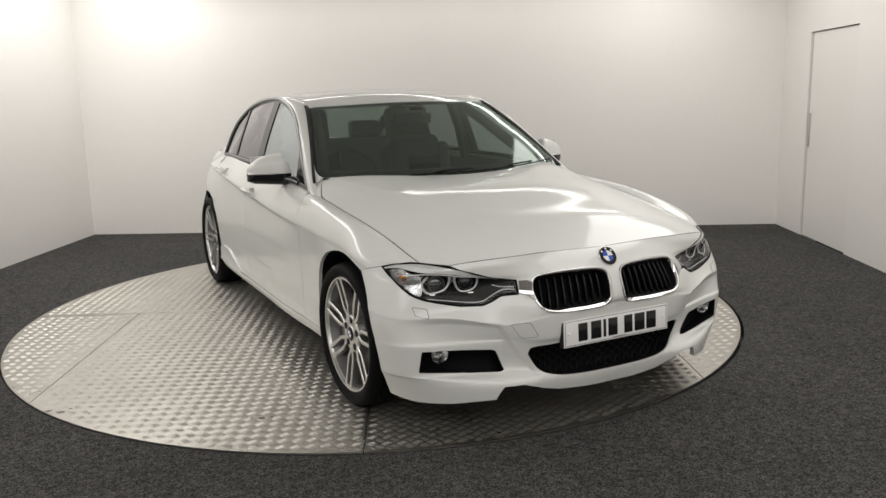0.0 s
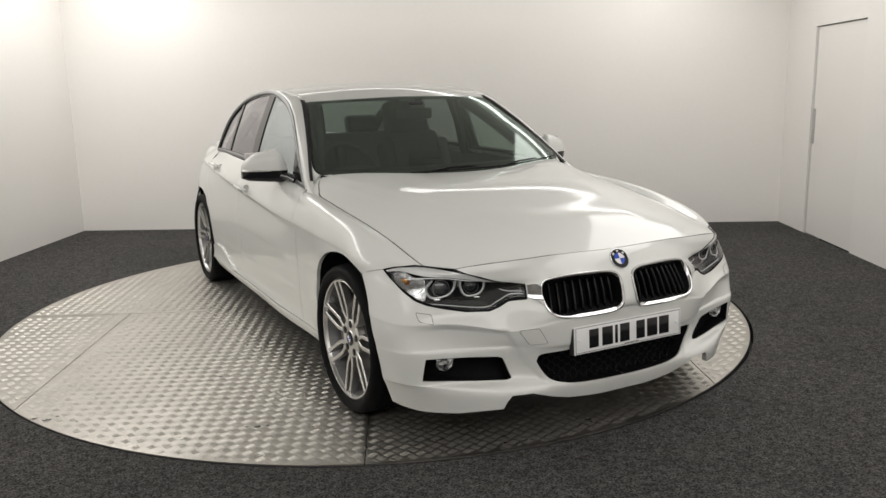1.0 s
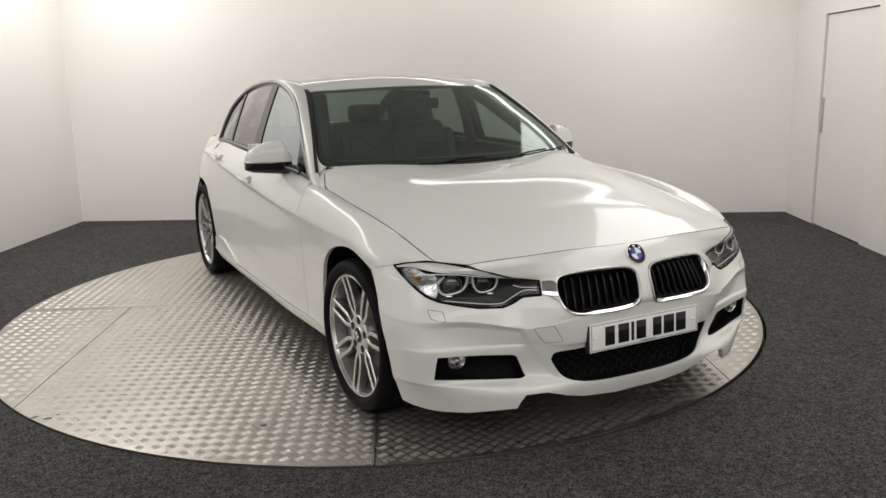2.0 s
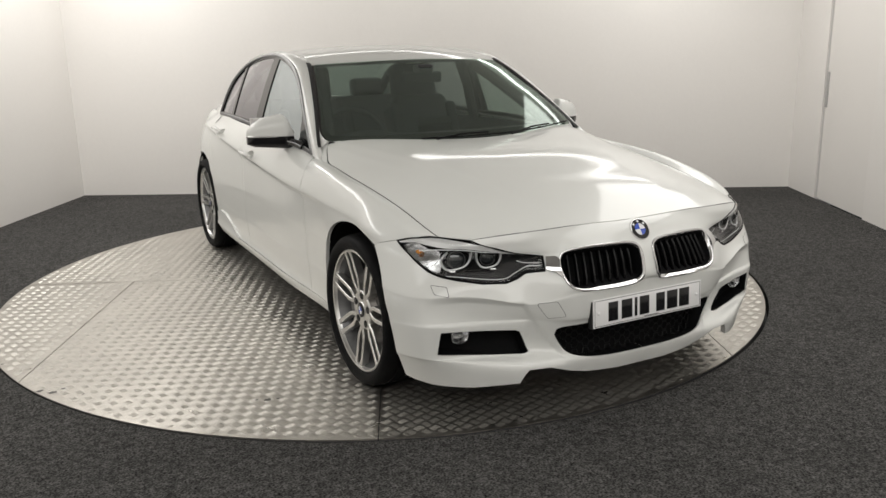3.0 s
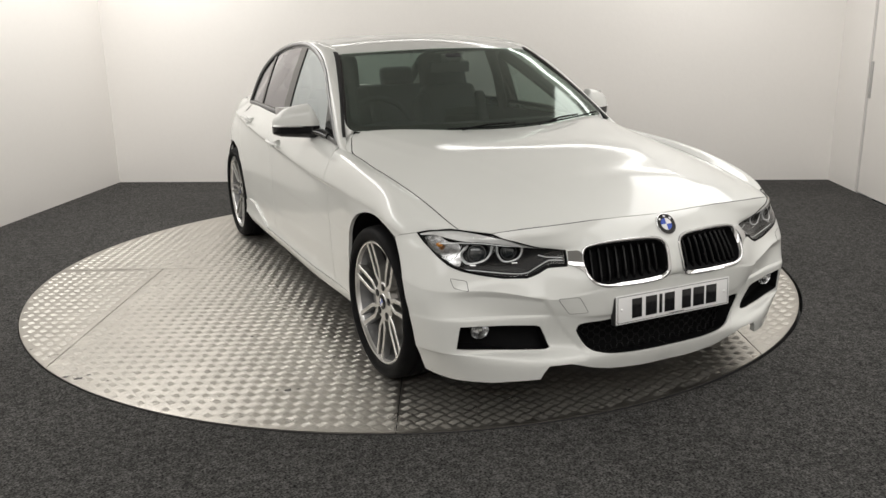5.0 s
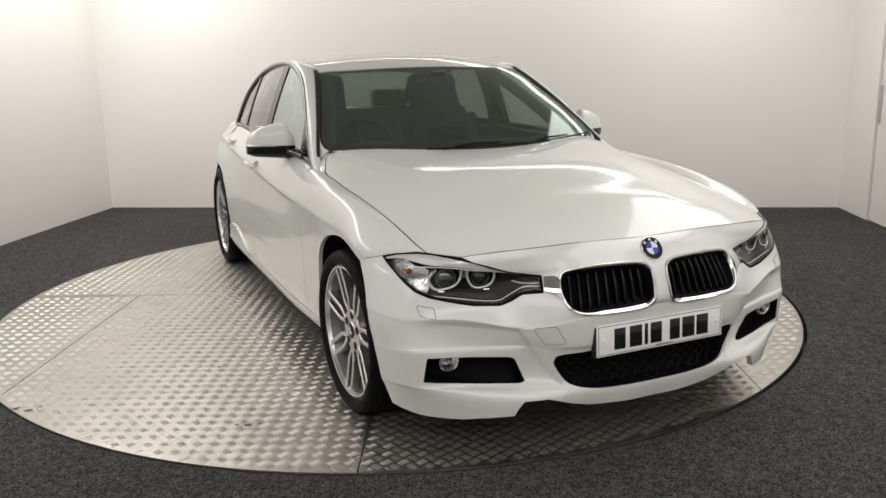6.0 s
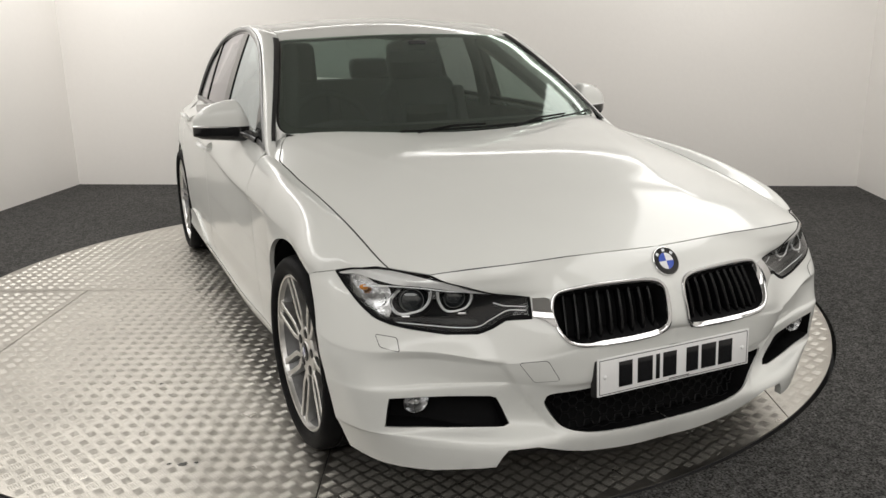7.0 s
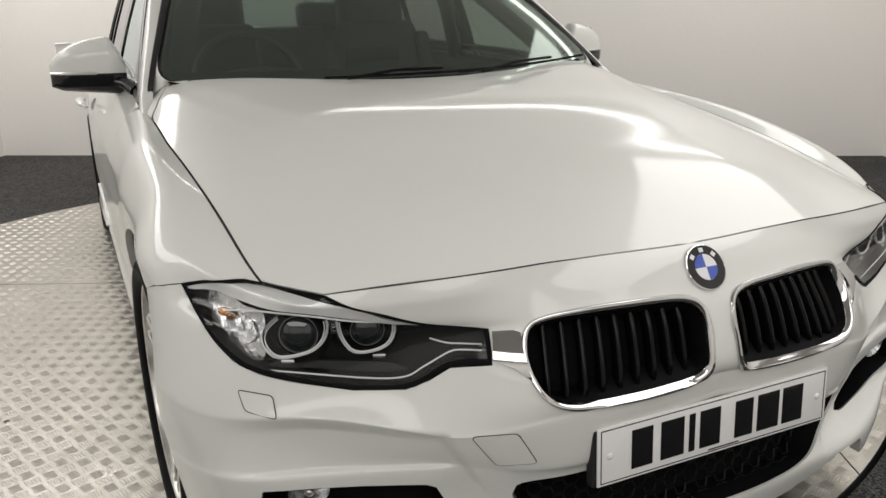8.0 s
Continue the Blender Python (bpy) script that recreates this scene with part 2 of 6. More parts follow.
def sheet(fmap, outline, holes=(), step=0.02, gap=0.0, lip=0.012, flip=False, stretch=(1, 1), whole=False, open_edge=None, lift=0.0):
    """A panel: the region of fmap's domain inside outline and outside holes, as vertices, faces and normals, with a folded edge.
    stretch: metres for each unit of the domain; whole: also its mirror image, joined at x = 0; open_edge: a test of 2D edge points that get no fold."""
    from mathutils.geometry import delaunay_2d_cdt
    k = np.array(stretch, float)
    loops = [np.asarray(outline, float) * k] + [np.asarray(h, float) * k for h in holes]
    if gap:
        loops = [shrink(loops[0], gap)] + [shrink(h, -gap) for h in loops[1:]]
    if whole and gap:
        was = np.asarray(outline, float)
        on = np.abs(fmap(was)[:, 0]) < 1e-4
        loops[0][on] = (was * k)[on]
    lo, hi = loops[0].min(0), loops[0].max(0)
    gx, gy = np.meshgrid(np.arange(lo[0] + step / 2, hi[0], step), np.arange(lo[1] + step / 2, hi[1], step))
    gx = gx + (np.arange(gx.shape[0]) % 2)[:, None] * step * 0.5
    g = np.stack([gx.ravel(), gy.ravel()], 1)
    keep = inside(g, loops[0])
    for h in loops[1:]:
        keep &= ~inside(g, h)
    g = g[keep]
    edge_pts = np.concatenate(loops)
    near = np.ones(len(g), bool)
    for i in range(0, len(edge_pts), 200):
        d = np.abs(g[:, None, :] - edge_pts[None, i:i + 200, :])
        near &= ~((d[..., 0] ** 2 + d[..., 1] ** 2).min(1) < (0.5 * step) ** 2)
    g = g[near]
    edges, base = [], 0
    for l in loops:
        edges += [(base + i, base + (i + 1) % len(l)) for i in range(len(l))]
        base += len(l)
    pts = np.concatenate([edge_pts, g])
    co, _, faces, *_ = delaunay_2d_cdt([Vector(p) for p in pts], edges, [], 1, 1e-7)
    uv = np.array([tuple(c) for c in co])
    tri = np.array([tuple(f) for f in faces])
    mid = uv[tri].mean(1)
    ok = inside(mid, loops[0])
    for h in loops[1:]:
        ok &= ~inside(mid, h)
    faces = [tuple(int(i) for i in f) for f in tri[ok]]

    def place(q):
        return fmap(q / k)
    p = place(uv)
    h = 1e-4
    du, dv = place(uv + (h, 0)) - place(uv - (h, 0)), place(uv + (0, h)) - place(uv - (0, h))
    n = np.cross(du, dv)
    n /= np.maximum(np.linalg.norm(n, axis=1, keepdims=True), 1e-12)
    if flip:
        n = -n
    if whole:
        mid = np.abs(p[:, 0]) < 2e-3
        p[mid, 0] = 0
        n[mid, 0] = 0
    if lift:
        p = p + n * lift
    fixed = []
    count = {}
    for f in faces:
        a, b, c = p[f[0]], p[f[1]], p[f[2]]
        if np.dot(np.cross(b - a, c - a), n[f[0]]) < 0:
            f = f[::-1]
        fixed.append(f)
        for i in range(len(f)):
            e = (f[i], f[(i + 1) % len(f)])
            count[e] = 1
    verts, norms, faces = [tuple(v) for v in p], [tuple(v) for v in n], fixed
    if lip:
        border = [e for e in count if (e[1], e[0]) not in count]
        twin = {}
        for a, b in border:
            if whole and abs(p[a][0]) < 1e-6 and abs(p[b][0]) < 1e-6:
                continue
            if open_edge is not None and open_edge(uv[a] / k) and open_edge(uv[b] / k):
                continue
            out = np.cross(p[b] - p[a], n[a])
            out = out / max(np.linalg.norm(out), 1e-9)
            quad = []
            for q, deep in ((a, 0), (b, 0), (b, 1), (a, 1)):
                if (q, deep) not in twin:
                    twin[(q, deep)] = len(verts)
                    verts.append(tuple(p[q] - n[q] * lip * deep))
                    norms.append(tuple(out))
                quad.append(twin[(q, deep)])
            faces.append((quad[1], quad[0], quad[3], quad[2]))
    if whole:
        m = len(verts)
        twin = {}
        for i, (x, y, z) in enumerate(verts[:m]):
            if abs(x) < 1e-6:
                twin[i] = i
            else:
                twin[i] = len(verts)
                verts.append((-x, y, z))
                norms.append((-norms[i][0], norms[i][1], norms[i][2]))
        faces = faces + [tuple(twin[i] for i in f[::-1]) for f in faces]
    return verts, faces, norms


def mirrored(made):
    verts, faces, norms = made
    return [(-x, y, z) for x, y, z in verts], [f[::-1] for f in faces], [(-x, y, z) for x, y, z in norms]


def both(name, made, mat, parent, label=""):
    """The part on the car's right side, and its mirror image on the left."""
    right = add(name, mesh_from(name, made[0], made[1], mat, made[2]), parent, label)
    other = mirrored(made)
    return right, add(name, mesh_from(name, other[0], other[1], mat, other[2]), parent, label)


def surface(fmap, uv, flip=True):
    """Places and outward normals of fmap at domain points."""
    uv = np.asarray(uv, float)
    h = 1e-4
    p = fmap(uv)
    n = np.cross(fmap(uv + (h, 0)) - fmap(uv - (h, 0)), fmap(uv + (0, h)) - fmap(uv - (0, h)))
    n /= np.maximum(np.linalg.norm(n, axis=1, keepdims=True), 1e-12)
    return p, (-n if flip else n)


def raw_band(raw, profile):
    """A closed moulding round an outline given in metres on the front; rows of (offset outwards, lift)."""
    rows = []
    for off, lift in profile:
        p, n = surface(body, on_front(shrink(raw, -off)))
        rows.append(p + n * lift)
    n, m = len(raw), len(profile)
    verts = [tuple(rows[j][i]) for i in range(n) for j in range(m)]
    faces = [(i * m + j, (i + 1) % n * m + j, (i + 1) % n * m + j + 1, i * m + j + 1) for i in range(n) for j in range(m - 1)]
    return verts, faces


def band(fmap, loop, profile, stretch=(1, 1), closed=True, flip=True):
    """A moulding that follows a loop of fmap's domain. profile: rows of (offset outwards, lift) in metres."""
    k = np.array(stretch, float)
    base = np.asarray(loop, float) * k
    rows = []
    for off, lift in profile:
        l = shrink(base, -off) if closed else base + side_step(base, off)
        p, n = surface(fmap, l / k, flip)
        rows.append(p + n * lift)
    n, m = len(base), len(profile)
    verts = [tuple(rows[j][i]) for i in range(n) for j in range(m)]
    faces = []
    for i in range(n if closed else n - 1):
        a, b = i * m, ((i + 1) % n) * m
        for j in range(m - 1):
            faces.append((a + j, b + j, b + j + 1, a + j + 1))
    return verts, faces


def side_step(line, off):
    d = np.gradient(line, axis=0)
    d /= np.maximum(np.linalg.norm(d, axis=1, keepdims=True), 1e-9)
    return np.stack([-d[:, 1], d[:, 0]], 1) * off


def skin(name, verts, faces, mat, parent, label="", sharp=40):
    bm = bmesh.new()
    vs = [bm.verts.new(v) for v in verts]
    for f in faces:
        bm.faces.new([vs[i] for i in f])
    return part(name, bm, mat, parent, label, sharp=sharp)


def skin_both(name, made, mat, parent, label="", sharp=40):
    a = skin(name, made[0], made[1], mat, parent, label, sharp)
    b = skin(name, [(-x, y, z) for x, y, z in made[0]], made[1], mat, parent, label, sharp)
    return a, b

# ---- the car's surface maps (car faces -y, its right side is -x, front axle at y = 0) ----
AZ = np.array([0, 10, 18, 25, 32, 38, 44, 50, 57, 66, 78, 90.0])
SIDE_Y = np.array([0.8, 1.3, 1.8, 2.3, 2.85])
TAIL = np.array([30, 50, 65, 90.0])
YC, YR, ARC = 0.30, 2.85, 1.05
A1 = ARC * math.pi / 2
A2 = A1 + YR - YC
STATION = np.concatenate([np.radians(AZ) * ARC, A1 + SIDE_Y - YC, A2 + np.radians(TAIL)])


def second(xs, ys):
    """Second derivatives of the natural cubic spline through (xs, ys); ys may have columns."""
    n, h = len(xs), np.diff(xs)
    m = np.eye(n)
    r = np.zeros_like(ys, dtype=float)
    for i in range(1, n - 1):
        m[i, i - 1:i + 2] = h[i - 1], 2 * (h[i - 1] + h[i]), h[i]
        r[i] = 6 * ((ys[i + 1] - ys[i]) / h[i] - (ys[i] - ys[i - 1]) / h[i - 1])
    return np.linalg.solve(m, r)


def spline(xs, ys):
    """The natural cubic spline through (xs, ys), as a function."""
    xs, ys = np.asarray(xs, float), np.asarray(ys, float)
    k = second(xs, ys)

    def value(x):
        x = np.asarray(x, float)
        i = np.clip(np.searchsorted(xs, x) - 1, 0, len(xs) - 2)
        h = xs[i + 1] - xs[i]
        u = (x - xs[i]) / h
        w = 1 - u
        if ys.ndim > 1:
            u, w, h = u[..., None], w[..., None], h[..., None]
        return w * ys[i] + u * ys[i + 1] + ((w ** 3 - w) * k[i] + (u ** 3 - u) * k[i + 1]) * h * h / 6
    return value


LEVEL_R, LEVEL_Z = [], []


# how far the body tucks in behind the front wheel, and how much fuller the bumper's corner is, by height
TUCK_Z, TUCK = [0.1, 0.5, 0.56, 0.64, 0.70], [0.022, 0.022, 0.016, 0.009, 0.0]
FULL_Z, FULL = [0.2, 0.3, 0.45, 0.6, 0.69], [0.004, 0.018, 0.024, 0.02, 0.004]


def level(front, side, tail, zfront, zside, ztail):
    """One longitudinal body line: reach from the spine and height, from the nose along the side to the tail."""
    tuck, full = np.interp(zfront[-1], TUCK_Z, TUCK), np.interp(zfront[8], FULL_Z, FULL)
    reach = np.array(front + side + tail)
    reach[10:15] -= tuck * np.array([0.25, 1.0, 0.55, 0.25, 0.1])
    reach[6:10] += full * np.array([0.7, 1.0, 0.5, 0.2])
    LEVEL_R.append(spline(STATION, reach))
    LEVEL_Z.append(spline(STATION, zfront + zside + ztail))


level([1.03, 1.045, 1.06, 1.095, 1.108, 1.105, 1.085, 1.05, 1.02, 0.945, 0.885, 0.862], [0.858, 0.858, 0.858, 0.858, 0.85], [0.89, 1.0, 1.0, 0.96],
      [0.15, 0.15, 0.15, 0.15, 0.15, 0.145, 0.14, 0.14, 0.15, 0.17, 0.18, 0.18], [0.18, 0.18, 0.18, 0.18, 0.19], [0.2, 0.2, 0.2, 0.2])
level([1.06, 1.07, 1.085, 1.106, 1.122, 1.131, 1.133, 1.092, 1.042, 0.965, 0.905, 0.882], [0.88, 0.88, 0.88, 0.88, 0.872], [0.905, 1.02, 1.02, 0.98],
      [0.235, 0.235, 0.238, 0.245, 0.253, 0.257, 0.259, 0.25, 0.24, 0.235, 0.235, 0.235], [0.235, 0.235, 0.235, 0.235, 0.25], [0.27] * 4)
level([1.05, 1.06, 1.067, 1.062, 1.082, 1.113, 1.136, 1.1, 1.05, 0.97, 0.908, 0.886], [0.872, 0.872, 0.872, 0.874, 0.872], [0.908, 1.02, 1.02, 0.98],
      [0.28] * 12, [0.28, 0.28, 0.28, 0.28, 0.3], [0.33] * 4)
level([1.053, 1.065, 1.082, 1.076, 1.090, 1.121, 1.141, 1.112, 1.06, 0.975, 0.912, 0.892], [0.88, 0.88, 0.88, 0.88, 0.875], [0.91, 1.025, 1.025, 0.985],
      [0.375] * 12, [0.375, 0.375, 0.375, 0.375, 0.385], [0.41] * 4)
level([1.055, 1.073, 1.095, 1.080, 1.090, 1.117, 1.138, 1.113, 1.062, 0.977, 0.913, 0.893], [0.881, 0.881, 0.881, 0.882, 0.876], [0.91, 1.025, 1.025, 0.985],
      [0.404] * 12, [0.41, 0.41, 0.41, 0.41, 0.42], [0.45] * 4)
level([1.059, 1.082, 1.102, 1.09, 1.096, 1.114, 1.127, 1.115, 1.063, 0.978, 0.915, 0.895], [0.884, 0.884, 0.884, 0.884, 0.876], [0.91, 1.025, 1.025, 0.985],
      [0.455, 0.452, 0.442, 0.431, 0.440, 0.450] + [0.455] * 6, [0.47, 0.47, 0.47, 0.47, 0.47], [0.5] * 4)
level([1.064, 1.087, 1.106, 1.098, 1.102, 1.117, 1.126, 1.113, 1.062, 0.978, 0.915, 0.895], [0.885, 0.885, 0.885, 0.885, 0.876], [0.908, 1.022, 1.022, 0.98],
      [0.503, 0.500, 0.488, 0.466, 0.484, 0.495, 0.492, 0.495, 0.505, 0.51, 0.515, 0.52], [0.53, 0.535, 0.535, 0.54, 0.54], [0.56] * 4)
level([1.066, 1.087, 1.104, 1.096, 1.1, 1.1175, 1.125, 1.112, 1.061, 0.9775, 0.9145, 0.8945], [0.885, 0.885, 0.885, 0.885, 0.876], [0.907, 1.021, 1.02, 0.978],
      [0.516, 0.514, 0.503, 0.479, 0.497, 0.508, 0.505, 0.508, 0.525, 0.53, 0.535, 0.545], [0.555, 0.56, 0.56, 0.57, 0.57], [0.585] * 4)
level([1.074, 1.089, 1.096, 1.074, 1.070, 1.097, 1.112, 1.1, 1.058, 0.976, 0.913, 0.893], [0.884, 0.884, 0.884, 0.884, 0.875], [0.905, 1.02, 1.015, 0.975],
      [0.545] * 8 + [0.55, 0.56, 0.57, 0.58], [0.59, 0.6, 0.6, 0.61, 0.61], [0.62] * 4)
level([1.05, 1.06, 1.055, 1.045, 1.055, 1.085, 1.09, 1.078, 1.045, 0.965, 0.905, 0.886], [0.876, 0.876, 0.878, 0.878, 0.862], [0.885, 1.0, 1.0, 0.965],
      [0.62] * 8 + [0.635, 0.65, 0.66, 0.67], [0.69, 0.71, 0.73, 0.745, 0.75], [0.75] * 4)
level([1.028, 1.038, 1.039, 1.047, 1.069, 1.088, 1.077, 1.064, 1.043, 0.962, 0.901, 0.883], [0.878, 0.8785, 0.8785, 0.87, 0.832], [0.855, 0.98, 0.985, 0.955],
      [0.655, 0.654, 0.651, 0.648, 0.646, 0.646, 0.648, 0.65, 0.67, 0.695, 0.71, 0.717], [0.729, 0.759, 0.794, 0.829, 0.845], [0.835] * 4)
level([1.005, 1.015, 1.024, 1.047, 1.073, 1.088, 1.066, 1.048, 1.037, 0.957, 0.895, 0.878], [0.885, 0.887, 0.886, 0.874, 0.822], [0.835, 0.97, 0.98, 0.95],
      [0.69, 0.688, 0.682, 0.675, 0.672, 0.672, 0.675, 0.68, 0.705, 0.73, 0.745, 0.75], [0.755, 0.785, 0.82, 0.855, 0.875], [0.87] * 4)
level([0.985, 0.995, 1.012, 1.045, 1.072, 1.086, 1.058, 1.03, 0.972, 0.898, 0.849, 0.835], [0.835, 0.835, 0.83, 0.818, 0.772], [0.80, 0.94, 0.94, 0.9],
      [0.713, 0.711, 0.705, 0.697, 0.688, 0.686, 0.693, 0.717, 0.757, 0.796, 0.822, 0.836], [0.857, 0.880, 0.889, 0.9, 0.905], [0.91, 0.915, 0.92, 0.92])
level([0.968, 0.977, 1.0, 1.032, 1.061, 1.073, 1.042, 0.953, 0.88, 0.8155, 0.774, 0.767], [0.786, 0.783, 0.779, 0.768, 0.726], [0.755, 0.9, 0.9, 0.87],
      [0.727, 0.7255, 0.72, 0.711, 0.70, 0.694, 0.705, 0.74, 0.77, 0.797, 0.82, 0.84], [0.889, 0.924, 0.932, 0.944, 0.946], [0.935, 0.935, 0.945, 0.95])
NL = len(LEVEL_R)


BEND = second(np.arange(NL, dtype=float), np.eye(NL)).T


def across(values, v):
    """Cubic interpolation of the levels' values (n, NL) at v in 0 .. NL - 1."""
    k = values @ BEND
    i = np.clip(np.floor(v).astype(int), 0, NL - 2)
    row = np.arange(len(v))
    u = v - i
    w = 1 - u
    return w * values[row, i] + u * values[row, i + 1] + ((w ** 3 - w) * k[row, i] + (u ** 3 - u) * k[row, i + 1]) / 6


def hollow(az, z):
    """Depth of the hollow round the fog lamps: a sharp edge runs inwards below the headlamp and turns down beside the intake; a lip stands over the slot."""
    top = np.interp(az, [25, 32, 38, 44], [0.476, 0.492, 0.502, 0.498]) - z
    turn = (az - np.interp(z, [0.25, 0.345, 0.41, 0.463], [17.6, 22.0, 24.2, 25.8])) * 0.018
    t = np.clip(np.minimum(top, turn) / 0.026, 0, 1)
    fade = np.clip((45.5 - az) / 9, 0, 1)
    low = np.clip((z - 0.235) / 0.05, 0, 1)
    lip = np.clip((0.405 - z) / 0.005, 0, 1) * np.clip((az - 25.5) / 1.5, 0, 1)
    return 0.011 * t * t * (3 - 2 * t) * fade * fade * (3 - 2 * fade) * low * (1 - 0.7 * lip)


def body(av):
    """The right side of the body: (arc, level) to a place."""
    a, v = av[:, 0], av[:, 1]
    r = across(np.stack([f(a) for f in LEVEL_R], 1), v)
    z = across(np.stack([f(a) for f in LEVEL_Z], 1), v)
    th, ph = a / ARC, a - A2
    r = r - hollow(np.degrees(th), z)
    front, back = a < A1, a > A2
    x = np.where(front, r * np.sin(th), np.where(back, r * np.cos(ph), r))
    y = np.where(front, YC - r * np.cos(th), np.where(back, YR + r * np.sin(ph), a - A1 + YC))
    return np.stack([-x, y, z], 1)


def at_height(a, z):
    """The level v at which the body has the height z at arc a."""
    a, z = np.asarray(a, float), np.asarray(z, float)
    zs = np.stack([f(a) for f in LEVEL_Z], 1)
    lo, hi = np.zeros(len(a)), np.full(len(a), NL - 1.0)
    for _ in range(24):
        mid = (lo + hi) / 2
        low = across(zs, mid) < z
        lo, hi = np.where(low, mid, lo), np.where(low, hi, mid)
    return (lo + hi) / 2


def nose(*pairs):
    """Outline points on the front: (azimuth in degrees from the nose, height) to (arc, level)."""
    a = np.array([p[0] for p in pairs], float)
    return np.stack([np.radians(a) * ARC, at_height(np.radians(a) * ARC, [p[1] for p in pairs])], 1)


def flank(*pairs):
    """Outline points on the side: (y, height) to (arc, level)."""
    a = []
    for y, z in pairs:
        if y >= YC:
            a.append(A1 + y - YC)
        else:
            w = 0.89 if z < 0.72 else 0.86
            a.append(math.atan2(w, YC - y) * ARC)
    return np.stack([np.array(a), at_height(a, [p[1] for p in pairs])], 1)


def curve_raw(*pairs, closed=False):
    """A smooth outline on the front, in metres along and up the surface."""
    return smooth_loop([(p[0] * 0.018, p[1]) for p in pairs], closed, 0.008)


def on_front(raw):
    return nose(*(np.asarray(raw) / (0.018, 1)))


def patch_raw(*pairs, cut=0.007):
    """A closed outline with straight sides and rounded corners."""
    p = np.array([(q[0] * 0.018, q[1]) for q in pairs])
    out = []
    for i, c in enumerate(p):
        a, b = p[i - 1] - c, p[(i + 1) % len(p)] - c
        a, b = c + a / np.linalg.norm(a) * cut, c + b / np.linalg.norm(b) * cut
        out += [a * (1 - t) ** 2 + 2 * c * t * (1 - t) + b * t * t for t in np.linspace(0, 1, 7)]
    return np.array(out)


def flank_curve(*pairs):
    """A smooth outline on the side, exact in y and height also where the body turns in."""
    line = smooth_loop(pairs, False, 0.01)
    y, z = line[:, 0], line[:, 1]
    lo, hi = np.full(len(y), radians(35)), np.full(len(y), math.pi / 2)
    for _ in range(22):
        mid = (lo + hi) / 2
        here = body(np.stack([mid * ARC, at_height(mid * ARC, z)], 1))[:, 1]
        lo, hi = np.where(here < y, mid, lo), np.where(here < y, hi, mid)
    a = np.where(y >= YC, A1 + y - YC, (lo + hi) / 2 * ARC)
    return np.stack([a, at_height(a, z)], 1)


HOOD_Y = [-0.72, -0.5, -0.2, 0.1, 0.4, 0.75]
hood_c = spline(HOOD_Y[:-1] + [0.53, 0.75], [0.703, 0.7777, 0.8334, 0.8888, 0.9252, 0.9425, 0.962])
hood_e = spline(HOOD_Y, [0.655, 0.697, 0.762, 0.811, 0.848, 0.883])
hood_w = spline(HOOD_Y, [0.665, 0.703, 0.736, 0.754, 0.770, 0.776])
hood_s = spline([-0.72, -0.4, -0.157, 0.217, 0.584, 0.75], [0.42, 0.456, 0.50, 0.653, 0.82, 0.88])


def hood(xy):
    """The bonnet: (x, y) to a place. On each side one long and one short crease run forwards from the screen pillar's foot."""
    x, y = xy[:, 0], xy[:, 1]
    s = np.abs(x) / hood_w(y)
    tall = 0.0026 + 0.0042 * np.clip((y + 0.5) / 0.9, 0, 1)
    ridge = tall * np.exp(-np.sqrt((s - hood_s(y)) ** 2 + 0.014 ** 2) / 0.13) * np.clip((1 - s) / 0.12, 0, 1)
    short = 0.0055 * np.clip((y - 0.08) / 0.3, 0, 1)
    ridge += short * np.exp(-np.sqrt((s - 0.76 - 0.30 * (y - 0.1)) ** 2 + 0.010 ** 2) / 0.05) * np.clip((1 - s) / 0.04, 0, 1)
    z = hood_c(y) + (hood_e(y) - hood_c(y)) * s ** (3.5 + 3.5 * np.clip((y - 0.15) / 0.5, 0, 1) ** 2) + ridge
    return np.stack([x, y, z], 1)


def glass_x(y, z):
    """Half-width of the side windows' plane."""
    return 0.776 - 0.27 * (z - 0.9) - 0.22 * (z - 0.9) ** 2 - 0.03 * np.clip(y - 1.9, 0, None) ** 2


def side_glass(yz):
    return np.stack([-glass_x(yz[:, 0], yz[:, 1]), yz[:, 0], yz[:, 1]], 1)


# the bonnet's shut line has a corner over each headlamp
CORNER, TIP = 43.3, 36.5
nose_r = spline([0, 10, 17, 25.7, 32, TIP], [0.968, 0.977, 1.0, 1.038, 1.064, 1.079])
wing_r = spline(np.concatenate([[radians(CORNER) * ARC], STATION[7:]]), [1.046, 0.953, 0.88, 0.818, 0.775, 0.767, 0.786, 0.783, 0.779, 0.768, 0.726, 0.755, 0.9, 0.9, 0.87])


def shut_line(a):
    az = np.degrees(a / ARC)
    over = 1.079 + (1.046 - 1.079) * np.clip((az - TIP) / (CORNER - TIP), 0, 1)
    return np.where(az < TIP, nose_r(np.minimum(az, TIP)), np.where(az < CORNER, over, wing_r(np.maximum(a, radians(CORNER) * ARC))))


LEVEL_R[-1] = shut_line
_edge_r, _edge_z = LEVEL_R[-1], LEVEL_Z[-1]


def bonnet_edge(a):
    """Height of the bonnet's shut line, taken from the bonnet itself, fading into the belt line."""
    r, th = _edge_r(a), np.minimum(a, A1) / ARC
    x = r * np.sin(th)
    y = np.where(a < A1, YC - r * np.cos(th), a - A1 + YC)
    z = hood(np.stack([x, np.clip(y, -0.72, 0.75)], 1))[:, 2]
    w = np.clip((y - 0.35) / 0.3, 0, 1)
    w = w * w * (3 - 2 * w)
    return z * (1 - w) + _edge_z(a) * w


